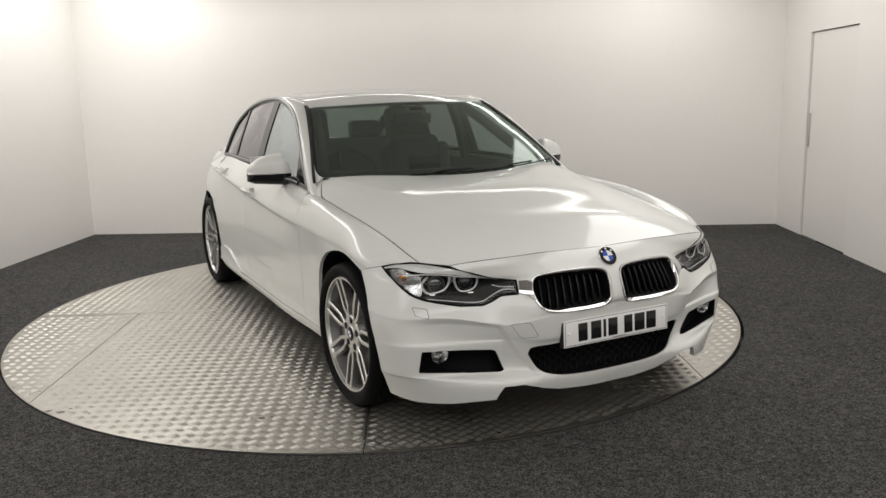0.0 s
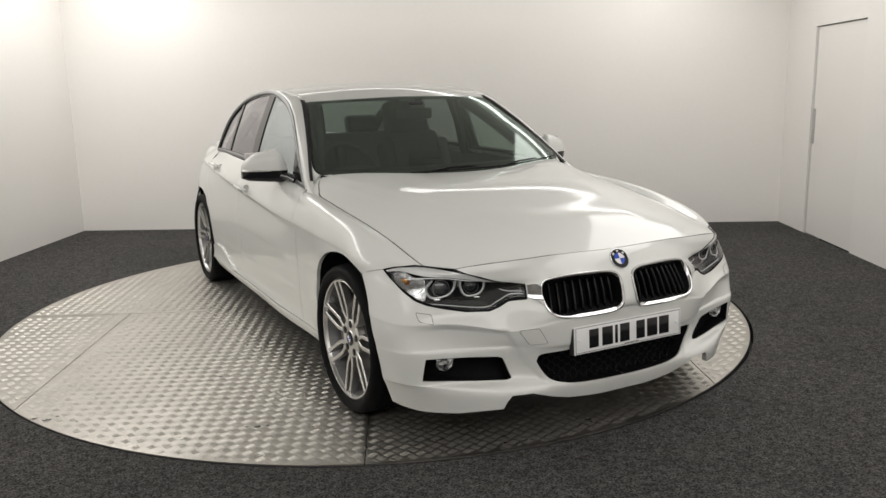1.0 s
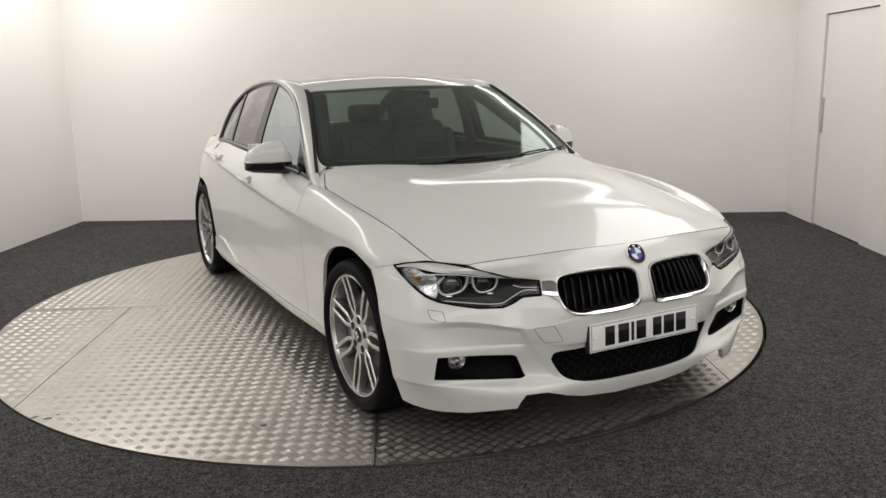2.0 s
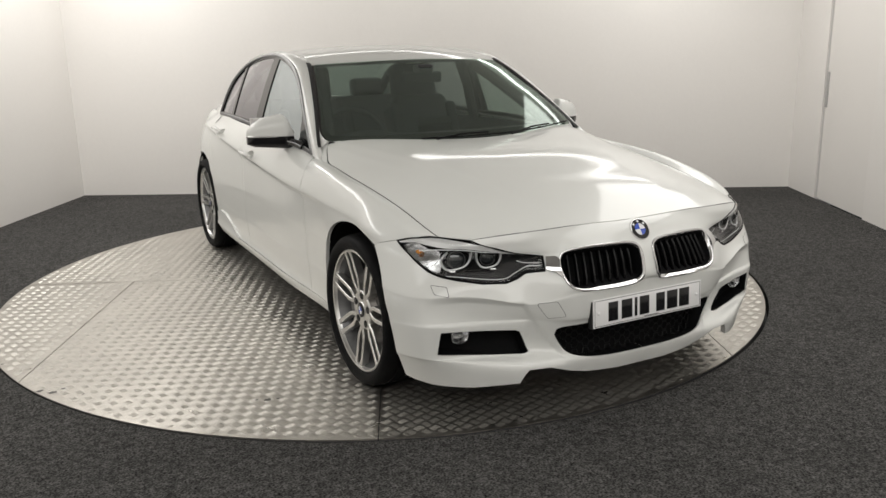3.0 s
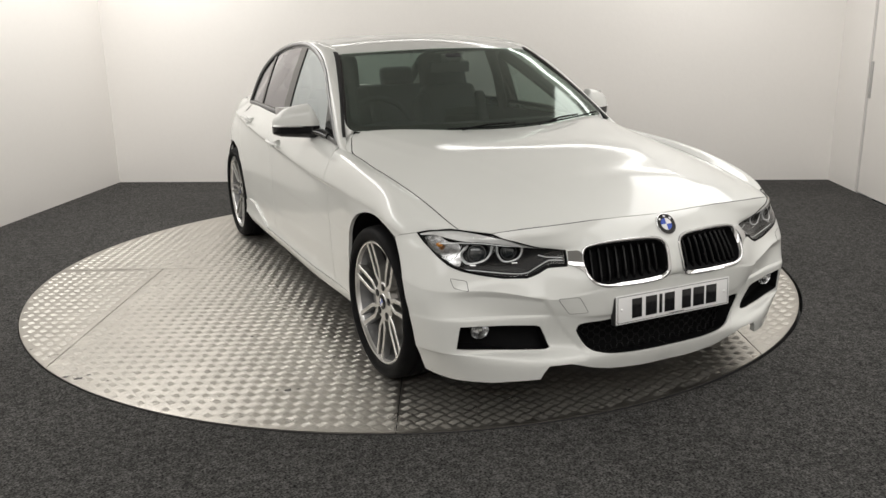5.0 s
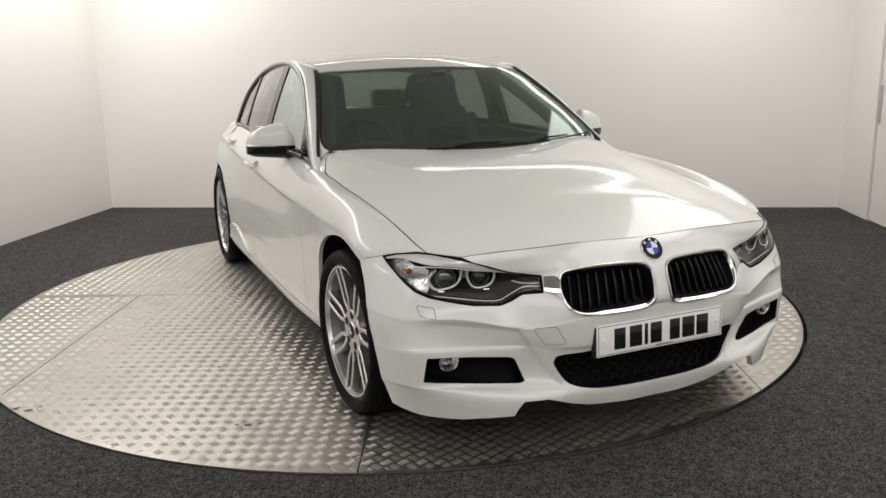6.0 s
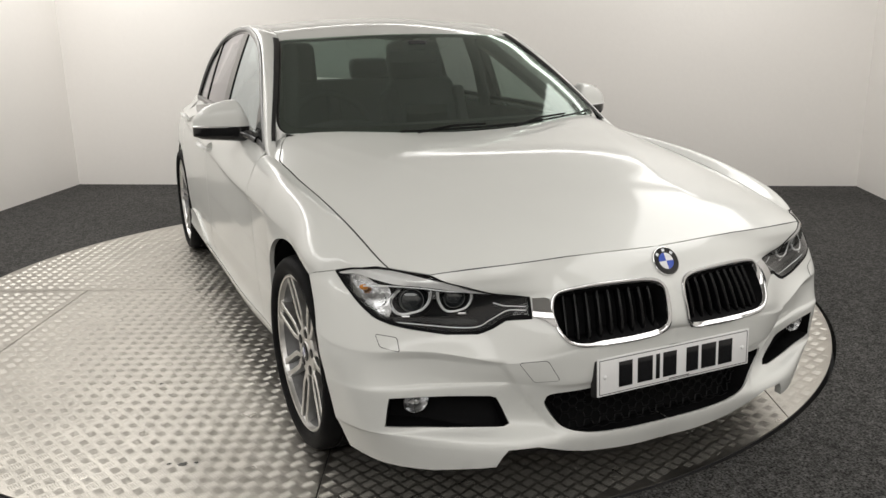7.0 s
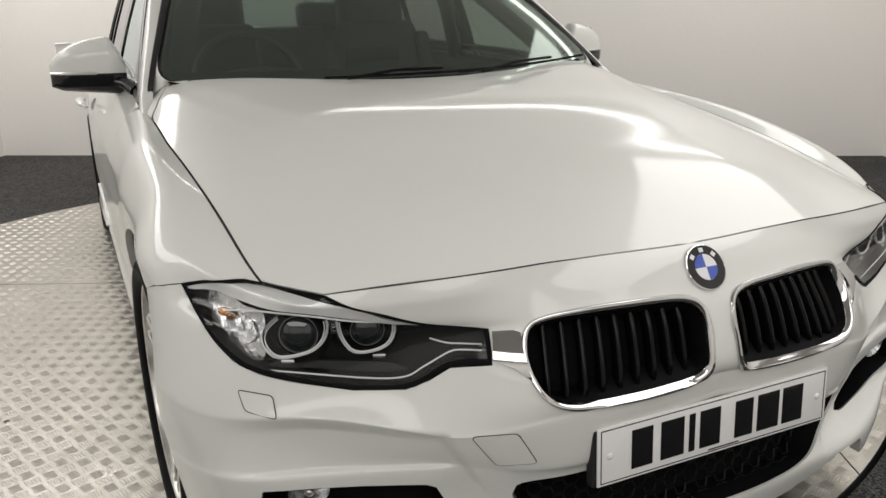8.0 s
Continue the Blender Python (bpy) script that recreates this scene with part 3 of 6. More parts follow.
LEVEL_Z[-1] = bonnet_edge


# ---- the room ----
def slab(name, a0, a1, b0, b1, z0, z1, mat, kind="structure", label="", category="wall"):
    bm = bmesh.new()
    box(bm, (a1 - a0, b1 - b0, z1 - z0))
    ob = part(name, bm, mat, smooth=False)
    ob.matrix_world = Matrix.Translation(in_room((a0 + a1) / 2, (b0 + b1) / 2, (z0 + z1) / 2)) @ pose(0, 0, 0, 0, 0, -30)
    return tagged(ob, label, category, kind=kind)


TABLE = Vector((-0.073, 1.488, 0))
TABLE_R = 2.192
FLOOR_Z = -0.009


def carpet_floor():
    """The carpet, with a round opening for the turntable."""
    bm = bmesh.new()
    n = 180
    ring = [bm.verts.new((TABLE.x + 0.012 + 2.210 * math.cos(math.tau * i / n), TABLE.y + 0.010 + 2.210 * math.sin(math.tau * i / n), FLOOR_Z)) for i in range(n)]
    deep = [bm.verts.new((v.co.x, v.co.y, -0.09)) for v in ring]
    corners = [in_room(a, b, FLOOR_Z) for a, b in ((LEFT, NEAR), (RIGHT, NEAR), (RIGHT, BACK), (LEFT, BACK))]
    outer = []
    for v in ring:
        d = (v.co - Vector((TABLE.x, TABLE.y, FLOOR_Z))).normalized()
        best = 1e9
        c = Vector((TABLE.x, TABLE.y, 0))
        for axis, limits in ((E1, (LEFT, RIGHT)), (E2, (NEAR, BACK))):
            for lim in limits:
                k = d.dot(axis)
                if abs(k) > 1e-6 and (lim - c.dot(axis)) / k > 0:
                    best = min(best, (lim - c.dot(axis)) / k)
        outer.append(bm.verts.new((c.x + d.x * best, c.y + d.y * best, FLOOR_Z)))
    for i in range(n):
        j = (i + 1) % n
        bm.faces.new((ring[i], outer[i], outer[j], ring[j]))
        bm.faces.new((deep[i], ring[i], ring[j], deep[j]))
    for cn in corners:
        k = min(range(n), key=lambda i: (outer[i].co - cn).length)
        outer[k].co = cn
    return tagged(part("floor", bm, CARPET, smooth=False), "dark charcoal grey needle-felt carpet floor", "floor", kind="structure")


carpet_floor()
slab("wall_back", LEFT - 0.15, RIGHT + 0.15, BACK, BACK + 0.15, -0.1, TALL + 0.05, WALL, label="plain white painted studio wall")
slab("wall_left", LEFT - 0.15, LEFT, NEAR, BACK, -0.1, TALL + 0.05, WALL, label="plain white painted studio wall lit from above")
slab("wall_near", LEFT - 0.15, RIGHT + 0.15, NEAR - 0.15, NEAR, -0.1, TALL + 0.05, WALL, label="plain white painted studio wall")
slab("ceiling", LEFT - 0.15, RIGHT + 0.15, NEAR - 0.15, BACK + 0.15, TALL, TALL + 0.1, CEILING, label="plain white ceiling", category="ceiling")
D0, D1, DTOP = 2.72, 3.64, 1.795
slab("wall_right", RIGHT, RIGHT + 0.15, NEAR, D0, -0.1, TALL + 0.05, WALL, label="plain white painted wall beside a flush door")
slab("wall_right", RIGHT, RIGHT + 0.15, D1, BACK, -0.1, TALL + 0.05, WALL, label="plain white painted wall beside a flush door")
slab("wall_right", RIGHT, RIGHT + 0.15, D0, D1, DTOP, TALL + 0.05, WALL, label="plain white painted wall over a flush door")
door = slab("door_1", RIGHT + 0.016, RIGHT + 0.07, D0 + 0.002, D1 - 0.02, FLOOR_Z + 0.004, DTOP - 0.009, DOOR_PAINT, label="closed flush white door set back in the wall", category="door")

bm = bmesh.new()
box(bm, (0.012, 0.034, 0.30), (0, 0, 0), 0.003)
pull = part("pull_recess", bm, PULL, door, "grey recessed pull")
pull.matrix_world = Matrix.Translation(in_room(RIGHT + 0.011, D1 - 0.045, 0.945)) @ pose(0, 0, 0, 0, 0, -30)
# pale strip added inside the door's closing gap to lighten its shade
bm = bmesh.new()
box(bm, (0.004, 0.006, 1.80), (0, 0, 0))
gap = tagged(part("door_gap_strip", bm, CEILING, None), "narrow pale strip lightening the shade in the door's closing gap", "trim", kind="structure")
gap.matrix_world = Matrix.Translation(in_room(RIGHT + 0.012, D1 - 0.012, 0.89)) @ pose(0, 0, 0, 0, 0, -30)


def turntable():
    hub = tagged(new("turntable"), "round turntable of bare aluminium tread plate set into the carpet", "turntable")
    hub.location = TABLE
    bm = bmesh.new()
    lathe(bm, [(0.0, -0.007), (TABLE_R - 0.004, -0.007), (TABLE_R - 0.002, -0.009), (TABLE_R - 0.002, -0.08)], 200, "z")
    bmesh.ops.remove_doubles(bm, verts=bm.verts, dist=1e-5)
    part("deck_frame", bm, MATT, hub, "dark steel deck frame", sharp=60)
    bm = bmesh.new()
    lathe(bm, [(TABLE_R + 0.03, -0.088), (0.0, -0.088)], 120, "z")
    part("well", bm, MATT, hub)
    return hub


table = turntable()


# ---- the car ----
car = tagged(new("car"), "white four-door saloon car standing on the turntable", "car")
TOP = NL - 1.0
ST = (1, 0.075)


def top_line(az0, az1, n=24):
    return np.stack([np.radians(np.linspace(az0, az1, n)) * ARC, np.full(n, TOP)], 1)


def top_front():
    return np.concatenate([top_line(0, TIP, 30), top_line(TIP, CORNER, 8)[1:], top_line(CORNER, 89.9, 36)[1:]])


def top_side(y0, y1, n=30):
    return np.stack([A1 + np.linspace(y0, y1, n) - YC, np.full(n, TOP)], 1)


def metric(points, smooth=False, closed=True, step=0.012):
    """Domain points to an evenly stepped loop, worked in metres."""
    p = np.asarray(points) * ST
    return (smooth_loop(p, closed, step) if smooth else straight_loop(p, step, closed)) / ST


LAMP_TOP = np.concatenate([[(radians(TIP) * ARC, NL - 1.0)], nose((34.6, 0.687), (32.7, 0.676), (28.8, 0.653), (25.5, 0.641), (22.6, 0.634))])
LAMP_END = nose((22.4, 0.61), (22.4, 0.582))
LAMP_LOW = nose((26.0, 0.576), (27.8, 0.556), (29.9, 0.541), (34.3, 0.541), (38.7, 0.556), (41.8, 0.570), (44.4, 0.589), (47.6, 0.627), (50.7, 0.662), (52.0, 0.682))
FENDER_CUT = nose((52.0, 0.682), (53.5, 0.677), (55.5, 0.669))
ARCH_UP = flank_curve((-0.262, 0.654), (-0.312, 0.585), (-0.348, 0.52), (-0.372, 0.455), (-0.385, 0.39), (-0.388, 0.33), (-0.384, 0.26), (-0.376, 0.20), (-0.372, 0.166))
ARCH_BACK = flank_curve((-0.262, 0.654), (-0.19, 0.677), (-0.10, 0.690), (-0.01, 0.692), (0.08, 0.680), (0.16, 0.652), (0.235, 0.60), (0.29, 0.53), (0.325, 0.45), (0.338, 0.37), (0.34, 0.30), (0.34, 0.246))
LIP = nose((50.6, 0.160), (48.3, 0.152), (44.4, 0.148), (36, 0.156), (27.3, 0.174), (26.6, 0.2), (25.6, 0.226), (21.5, 0.226), (17, 0.198), (13.5, 0.184), (6, 0.176), (0, 0.175))
INTAKE = nose((0, 0.24), (3.6, 0.241), (8, 0.242), (12.2, 0.246), (15, 0.254), (17.4, 0.268), (19.5, 0.309), (20.5, 0.345), (20.2, 0.364), (18.8, 0.374), (14, 0.38), (7, 0.388), (0, 0.39))
KIDNEY_RAW = curve_raw((19.5, 0.60), (19.1, 0.632), (17.4, 0.646), (12.5, 0.655), (7.0, 0.656), (3.6, 0.651), (2.0, 0.637), (1.55, 0.61), (1.6, 0.57), (1.9, 0.532), (3.2, 0.513), (6.0, 0.509), (10.0, 0.509), (14.3, 0.513), (16.8, 0.522), (18.2, 0.540), (19.1, 0.568), closed=True)
KIDNEY = on_front(KIDNEY_RAW)
FOG = nose((41.6, 0.373), (42.0, 0.33), (42.4, 0.289), (34, 0.279), (26.2, 0.274), (25.5, 0.278), (26.6, 0.325), (27.4, 0.360), (28.2, 0.366), (34, 0.371))
WASHER_RAW = patch_raw((43.7, 0.545), (40.8, 0.537), (40.2, 0.502), (42.9, 0.513))
TOW_RAW = patch_raw((24.3, 0.472), (20.4, 0.479), (18.6, 0.419), (22.1, 0.413), cut=0.009)


def bumper():
    top = top_line(0, TIP)
    lower = np.concatenate([LAMP_END, LAMP_LOW, FENDER_CUT[1:], ARCH_UP, LIP])
    half = np.concatenate([metric(top, closed=False), metric(LAMP_TOP, True, False)[1:], metric(lower, closed=False)[1:],
                           metric(INTAKE, True, False), metric([(0, INTAKE[-1][1]), (0, TOP)], closed=False)[1:-1]])
    holes = [KIDNEY, metric(FOG)]
    made = sheet(body, half, holes, 0.010, 0.0016, 0.02, True, ST, whole=True)
    add("front_bumper", mesh_from("front_bumper", made[0], made[1], PAINT, made[2]), car, "white painted front bumper with a deep sports lip")
    made = sheet(body, on_front(shrink(WASHER_RAW, 0.0009)), (), 0.008, 0, 0.003, True, ST, lift=0.0016)
    both("washer_cover", made, PAINT, car, "white headlamp-washer cover")
    made = sheet(body, on_front(shrink(TOW_RAW, 0.0009)), (), 0.008, 0, 0.003, True, ST, lift=0.0016)
    add("tow_cover", mesh_from("tow_cover", made[0], made[1], PAINT, made[2]), car, "white tow-eye cover")
    return car


HANDLES = [(1.47, 0.803), (2.25, 0.862)]


def handle_mouth(y, z, k=1.0):
    """The rim of the hollow behind a door handle."""
    t = np.linspace(0, math.tau, 40, endpoint=False)
    return flank(*zip(y - 0.012 + 0.062 * k * np.cos(t), z - 0.004 + 0.027 * k * np.sin(t)))


def side_panels():
    fender = np.concatenate([metric(np.concatenate([top_line(CORNER, 89.9), top_side(0.31, 0.64)]), closed=False),
                             metric(flank((0.61, 0.86), (0.59, 0.70), (0.60, 0.50), (0.605, 0.30), (0.60, 0.246), (0.34, 0.246)), closed=False),
                             metric(ARCH_BACK[::-1], closed=False)[1:], metric(FENDER_CUT[::-1], closed=False)[:-1],
                             metric(nose((52.0, 0.682), (49.5, 0.693), (47.3, 0.699), (45, 0.703)), True, False)])
    both("front_wing", sheet(body, fender, (), 0.02, 0.0015, 0.015, True, ST), PAINT, car, "white painted front wing")
    front = np.concatenate([metric(top_side(0.66, 1.69), closed=False), metric(flank((1.665, 0.75), (1.665, 0.5), (1.67, 0.3), (1.67, 0.246), (0.60, 0.246), (0.605, 0.30), (0.60, 0.50), (0.59, 0.70), (0.61, 0.86)), closed=False)])
    rear = np.concatenate([metric(top_side(1.69, 2.66), closed=False), metric(flank((2.60, 0.86), (2.53, 0.72), (2.45, 0.60), (2.41, 0.48), (2.37, 0.36), (2.33, 0.28), (2.31, 0.246), (1.67, 0.246), (1.67, 0.3), (1.665, 0.5), (1.665, 0.75)), closed=False)])
    doors = []
    for outline, (y, z) in ((front, HANDLES[0]), (rear, HANDLES[1])):
        mouth = handle_mouth(y, z)
        doors += both("door", sheet(body, outline, (mouth,), 0.02, 0.0018, 0.015, True, ST), PAINT, car, "closed white painted car door")
    arch = [(2.455, 0.246), (2.45, 0.33), (2.465, 0.43), (2.51, 0.53), (2.58, 0.61), (2.68, 0.662), (2.78, 0.68), (2.86, 0.68), (2.96, 0.66), (3.05, 0.61), (3.12, 0.53), (3.17, 0.43), (3.18, 0.33), (3.16, 0.25)]
    quarter_a = np.concatenate([np.stack([np.linspace(A1 + 2.66 - YC, A2 + radians(52), 40), np.full(40, TOP)], 1),
                                np.stack([np.full(12, A2 + radians(52)), np.linspace(TOP, 0.8, 12)], 1)])
    arch_p = flank(*arch)
    low = flank((2.31, 0.246), (2.33, 0.28), (2.37, 0.36), (2.41, 0.48), (2.45, 0.60), (2.53, 0.72), (2.60, 0.86))
    tail = np.concatenate([metric(quarter_a, closed=False), metric(arch_p[::-1], True, False), metric(low, closed=False)])
    both("rear_wing", sheet(body, tail, (), 0.025, 0.0015, 0.015, True, ST), PAINT, car, "white painted rear wing")
    back = np.array([(A2 + radians(52), TOP), (A2 + radians(90), TOP), (A2 + radians(90), 0.2), (A2 + radians(52), 0.8)])
    made = sheet(body, metric(back), (), 0.04, 0.0015, 0.0, True, ST, whole=True)
    add("rear_panel", mesh_from("rear_panel", made[0], made[1], PAINT, made[2]), car, "white painted tail panel")
    skirt = metric(flank((0.352, 0.243), (2.455, 0.243), (2.40, 0.195), (0.37, 0.185)))
    both("side_skirt", sheet(body, skirt, (), 0.03, 0.001, 0.05, True, ST), PAINT, car, "white painted side skirt")
    flare = metric(flank((2.435, 0.33), (2.33, 0.352), (2.2, 0.35), (2.05, 0.30), (1.9, 0.256), (1.88, 0.246), (2.44, 0.246)), False)
    both("skirt_flare", sheet(body, flare, (), 0.03, 0, 0.012, True, ST, lift=0.010), PAINT, car, "white skirt end before the rear wheel")
    return doors


BACK_CORNER = [(-0.768, 0.52), (-0.752, 0.57), (-0.737, 0.615), (-0.72, 0.655), (-0.70, 0.684)]


def bonnet():
    edge = body(np.concatenate([top_front(), top_side(0.31, 0.47, 10)]))[:, :2]
    tail = smooth_loop([edge[-1], *BACK_CORNER, (-0.665, 0.675), (-0.60, 0.630), (-0.50, 0.590), (-0.28, 0.55), (0, 0.53)], False, 0.012)
    outline = np.concatenate([straight_loop(edge, 0.012, False), tail[1:-1], straight_loop([(0, 0.53), (0, edge[0][1])], 0.012, False)[:-1]])
    made = sheet(hood, outline, (), 0.016, 0.0034, 0.003, False, (1, 1), whole=True)
    add("bonnet", mesh_from("bonnet", made[0], made[1], PAINT, made[2]), car, "white painted bonnet with two raised creases")
    belt = body(top_side(0.47, 0.745, 14))[:, :2]
    corner = np.concatenate([belt, straight_loop([(-0.76, 0.75), (-0.72, 0.75), (-0.69, 0.72)], 0.015, False), smooth_loop(BACK_CORNER[::-1] + [tuple(belt[0])], False, 0.012)[:-1]])
    made = sheet(hood, corner, (), 0.02, 0.0015, 0.004, False)
    both("scuttle_corner", made, PAINT, car, "white painted corner beside the windscreen")


RAIL = smooth_loop([(0.763, 0.53, 0.846), (0.752, 0.62, 0.876), (0.738, 0.70, 0.935), (0.682, 0.87, 1.06), (0.625, 1.06, 1.175), (0.57, 1.265, 1.282), (0.552, 1.45, 1.325), (0.545, 1.7, 1.347), (0.545, 2.0, 1.347), (0.55, 2.3, 1.32),
                    (0.556, 2.55, 1.255), (0.57, 2.8, 1.15), (0.59, 3.05, 1.03), (0.605, 3.22, 0.965)], False, 0.02)
FRAME = smooth_loop([(0.784, 0.69, 0.884), (0.759, 0.812, 0.969), (0.731, 0.932, 1.053), (0.70, 1.058, 1.142), (0.674, 1.172, 1.208), (0.649, 1.317, 1.267), (0.631, 1.491, 1.309), (0.619, 1.689, 1.335),
                     (0.619, 1.937, 1.334), (0.629, 2.193, 1.306), (0.647, 2.396, 1.255), (0.672, 2.564, 1.18), (0.70, 2.654, 1.096), (0.726, 2.705, 1.011), (0.744, 2.738, 0.948)], False, 0.02)
rail_x, rail_z = spline(RAIL[::6, 1], RAIL[::6, 0]), spline(RAIL[::6, 1], RAIL[::6, 2])
crown = spline([1.1, 1.265, 1.45, 1.7, 2.1, 2.5, 3.2], [0.098, 0.060, 0.045, 0.034, 0.032, 0.036, 0.05])


def roof(xy):
    x, y = xy[:, 0], xy[:, 1]
    s = x / rail_x(y)
    return np.stack([x, y, rail_z(y) + crown(y) * (1 - s * s)], 1)


def windscreen(sw):
    s, w = sw[:, 0], sw[:, 1]
    ye = 0.70 + 0.565 * w
    yc, zc = 0.44 + 0.68 * w, 0.935 + 0.365 * w + 0.02 * np.sin(math.pi * np.clip(w, 0, 1))
    return np.stack([s * rail_x(ye), yc + (ye - yc) * s * s, zc + (rail_z(ye) - zc) * s * s], 1)


def resample(curve, n):
    d = np.concatenate([[0], np.cumsum(np.linalg.norm(np.diff(curve, axis=0), axis=1))])
    q = np.linspace(0, d[-1], n)
    return np.stack([np.interp(q, d, curve[:, k]) for k in range(3)], 1)


def pillars():
    """The band from the screen pillar over the doors to the rear pillar."""
    n = 130
    outer = resample(np.concatenate([[(0.79, 0.515, 0.838), (0.792, 0.60, 0.855)], FRAME, [(0.728, 2.9, 0.945), (0.69, 3.1, 0.945), (0.655, 3.25, 0.945)]]), n)
    inner = resample(RAIL, n)
    middle = (outer + inner) / 2 + np.array([0.010, -0.004, 0.012])
    verts, faces = [], []
    m = 9
    for i in range(n):
        for j in range(m):
            t = j / (m - 1)
            c = 2 * middle[i] - (outer[i] + inner[i]) / 2
            p = (1 - t) ** 2 * outer[i] + 2 * t * (1 - t) * c + t * t * inner[i]
            verts.append((-p[0], p[1], p[2]))
    gutter = [i for i in range(n) if 0.66 < inner[i][1] < 1.30]
    for i in range(n - 1):
        for j in range(m - 1):
            a = i * m + j
            faces.append((a, a + m, a + m + 1, a + 1))
    strip = []
    for i in gutter:
        for t, up in ((0.80, 0.0005), (0.83, 0.003), (0.92, 0.0045), (1.03, 0.003)):
            p = (1 - t) ** 2 * outer[i] + 2 * t * (1 - t) * (2 * middle[i] - (outer[i] + inner[i]) / 2) + t * t * inner[i]
            strip.append((-p[0] - up * 0.4, p[1] - up * 0.4, p[2] + up * 0.7))
    strip_faces = [(4 * i + j, 4 * i + 4 + j, 4 * i + 5 + j, 4 * i + 1 + j) for i in range(len(gutter) - 1) for j in range(3)]
    for sign in (1, -1):
        v = [(sign * x, y, z) for x, y, z in strip]
        f = strip_faces if sign == 1 else [q[::-1] for q in strip_faces]
        skin("screen_gutter", v, f, SEAL_GAP, car, "black screen gutter strip")
    for sign in (1, -1):
        v = [(sign * x, y, z) for x, y, z in verts]
        f = faces if sign == 1 else [q[::-1] for q in faces]
        add("roof_pillar", mesh_from("roof_pillar", v, f, PAINT), car, "white painted screen pillar and roof rail")


def roof_panel():
    s = np.linspace(0, 1, 40)
    front = np.stack([-s * rail_x(1.12 + 0.145 * s * s), 1.12 + 0.145 * s * s], 1)
    ys = np.linspace(1.27, 2.5, 60)
    side = np.stack([-rail_x(ys), ys], 1)
    back = np.stack([-np.linspace(1, 0, 30) * rail_x(2.5), np.full(30, 2.5)], 1)
    outline = np.concatenate([front, side, back[1:], straight_loop([(0, 2.5), (0, 1.12)], 0.03, False)[1:-1]])
    made = sheet(roof, outline, (), 0.03, 0.001, 0.012, False, whole=True)
    add("roof", mesh_from("roof", made[0], made[1], PAINT, made[2]), car, "white painted steel roof")
    ys = np.linspace(2.52, 3.18, 30)
    pane = np.concatenate([np.stack([-rail_x(ys) * 0.97, ys], 1), straight_loop([(0, 3.18), (0, 2.52)], 0.03, False)])
    made = sheet(roof, pane, (), 0.04, 0, 0.0, False, whole=True)
    add("rear_window", mesh_from("rear_window", made[0], made[1], REAR_GLASS, made[2]), car, "tinted rear window").visible_shadow = False
    def deck(xy):
        return np.stack([xy[:, 0], xy[:, 1], 0.97 - 0.02 * (xy[:, 1] - 3.2) - 0.05 * (xy[:, 0] / 0.7) ** 2], 1)
    lid = np.concatenate([straight_loop([(0, 3.16), (-0.63, 3.16), (-0.55, 3.56), (-0.38, 3.66), (0, 3.70)], 0.03, False), straight_loop([(0, 3.70), (0, 3.16)], 0.03, False)[1:-1]])
    made = sheet(deck, lid, (), 0.05, 0, 0.02, False, whole=True)
    add("boot_lid", mesh_from("boot_lid", made[0], made[1], PAINT, made[2]), car, "white painted boot lid")


def screen_corner():
    """The painted corner between bonnet, screen and pillar foot."""
    high = windscreen(smooth_loop([(-0.88, -0.004), (-0.925, 0.0), (-0.955, 0.012), (-0.975, 0.032), (-0.988, 0.062), (-0.996, 0.10), (-1.0, 0.16)], False, 0.01))
    low = smooth_loop([(-0.655, 0.676), (-0.680, 0.690), (-0.700, 0.697), (-0.718, 0.695), (-0.735, 0.69), (-0.750, 0.70), (-0.762, 0.725)], False, 0.01)
    low = hood(low)
    n, m = 30, 7
    high, low = resample(high, n), resample(low, n)
    verts, faces = [], []
    for i in range(n):
        for j in range(m):
            t = j / (m - 1)
            p = high[i] * (1 - t) + low[i] * t
            verts.append((p[0], p[1] - 0.004 * math.sin(math.pi * t), p[2] + 0.0025 + 0.002 * math.sin(math.pi * t)))
    for i in range(n - 1):
        for j in range(m - 1):
            a = i * m + j
            faces.append((a, a + 1, a + m + 1, a + m))
    for sign in (1, -1):
        v = [(sign * x, y, z) for x, y, z in verts]
        f = faces if sign == 1 else [q[::-1] for q in faces]
        skin("screen_corner", v, f, PAINT, car, "white painted corner at the foot of the screen pillar")


bumper()
side_panels()
bonnet()
pillars()
roof_panel()
screen_corner()
pane = straight_loop([(0, 0), (-0.90, 0.0), (-0.945, 0.012), (-0.97, 0.04), (-0.982, 0.08), (-0.985, 0.16), (-0.985, 0.97), (-0.96, 1.0), (0, 1.0)], 0.03, False)
pane = np.concatenate([pane, straight_loop([(0, 1.0), (0, 0)], 0.03, False)[1:-1]])
made = sheet(windscreen, pane, (), 0.03, 0, 0.0, False, (0.65, 0.75), whole=True)
screen = add("windscreen", mesh_from("windscreen", made[0], made[1], WINDSCREEN, made[2]), car, "clear windscreen, lightly green tinted")
screen.visible_shadow = False


# ---- front details ----
def on_nose(az, z, lift=0.0):
    p, n = surface(body, nose((az, z)))
    return Vector(p[0] + n[0] * lift), Vector(n[0])


def nose_row(az, z, lift=0.0):
    p, n = surface(body, nose(*zip(az, z)))
    return p + n * lift, n


def facing(at, normal):
    """A pose at a place, its z axis along the normal, its y axis as upright as can be."""
    z = Vector(normal).normalized()
    x = Vector((0, 0, 1)).cross(z).normalized()
    y = z.cross(x)
    return Matrix.Translation(at) @ Matrix((x, y, z)).transposed().to_4x4()


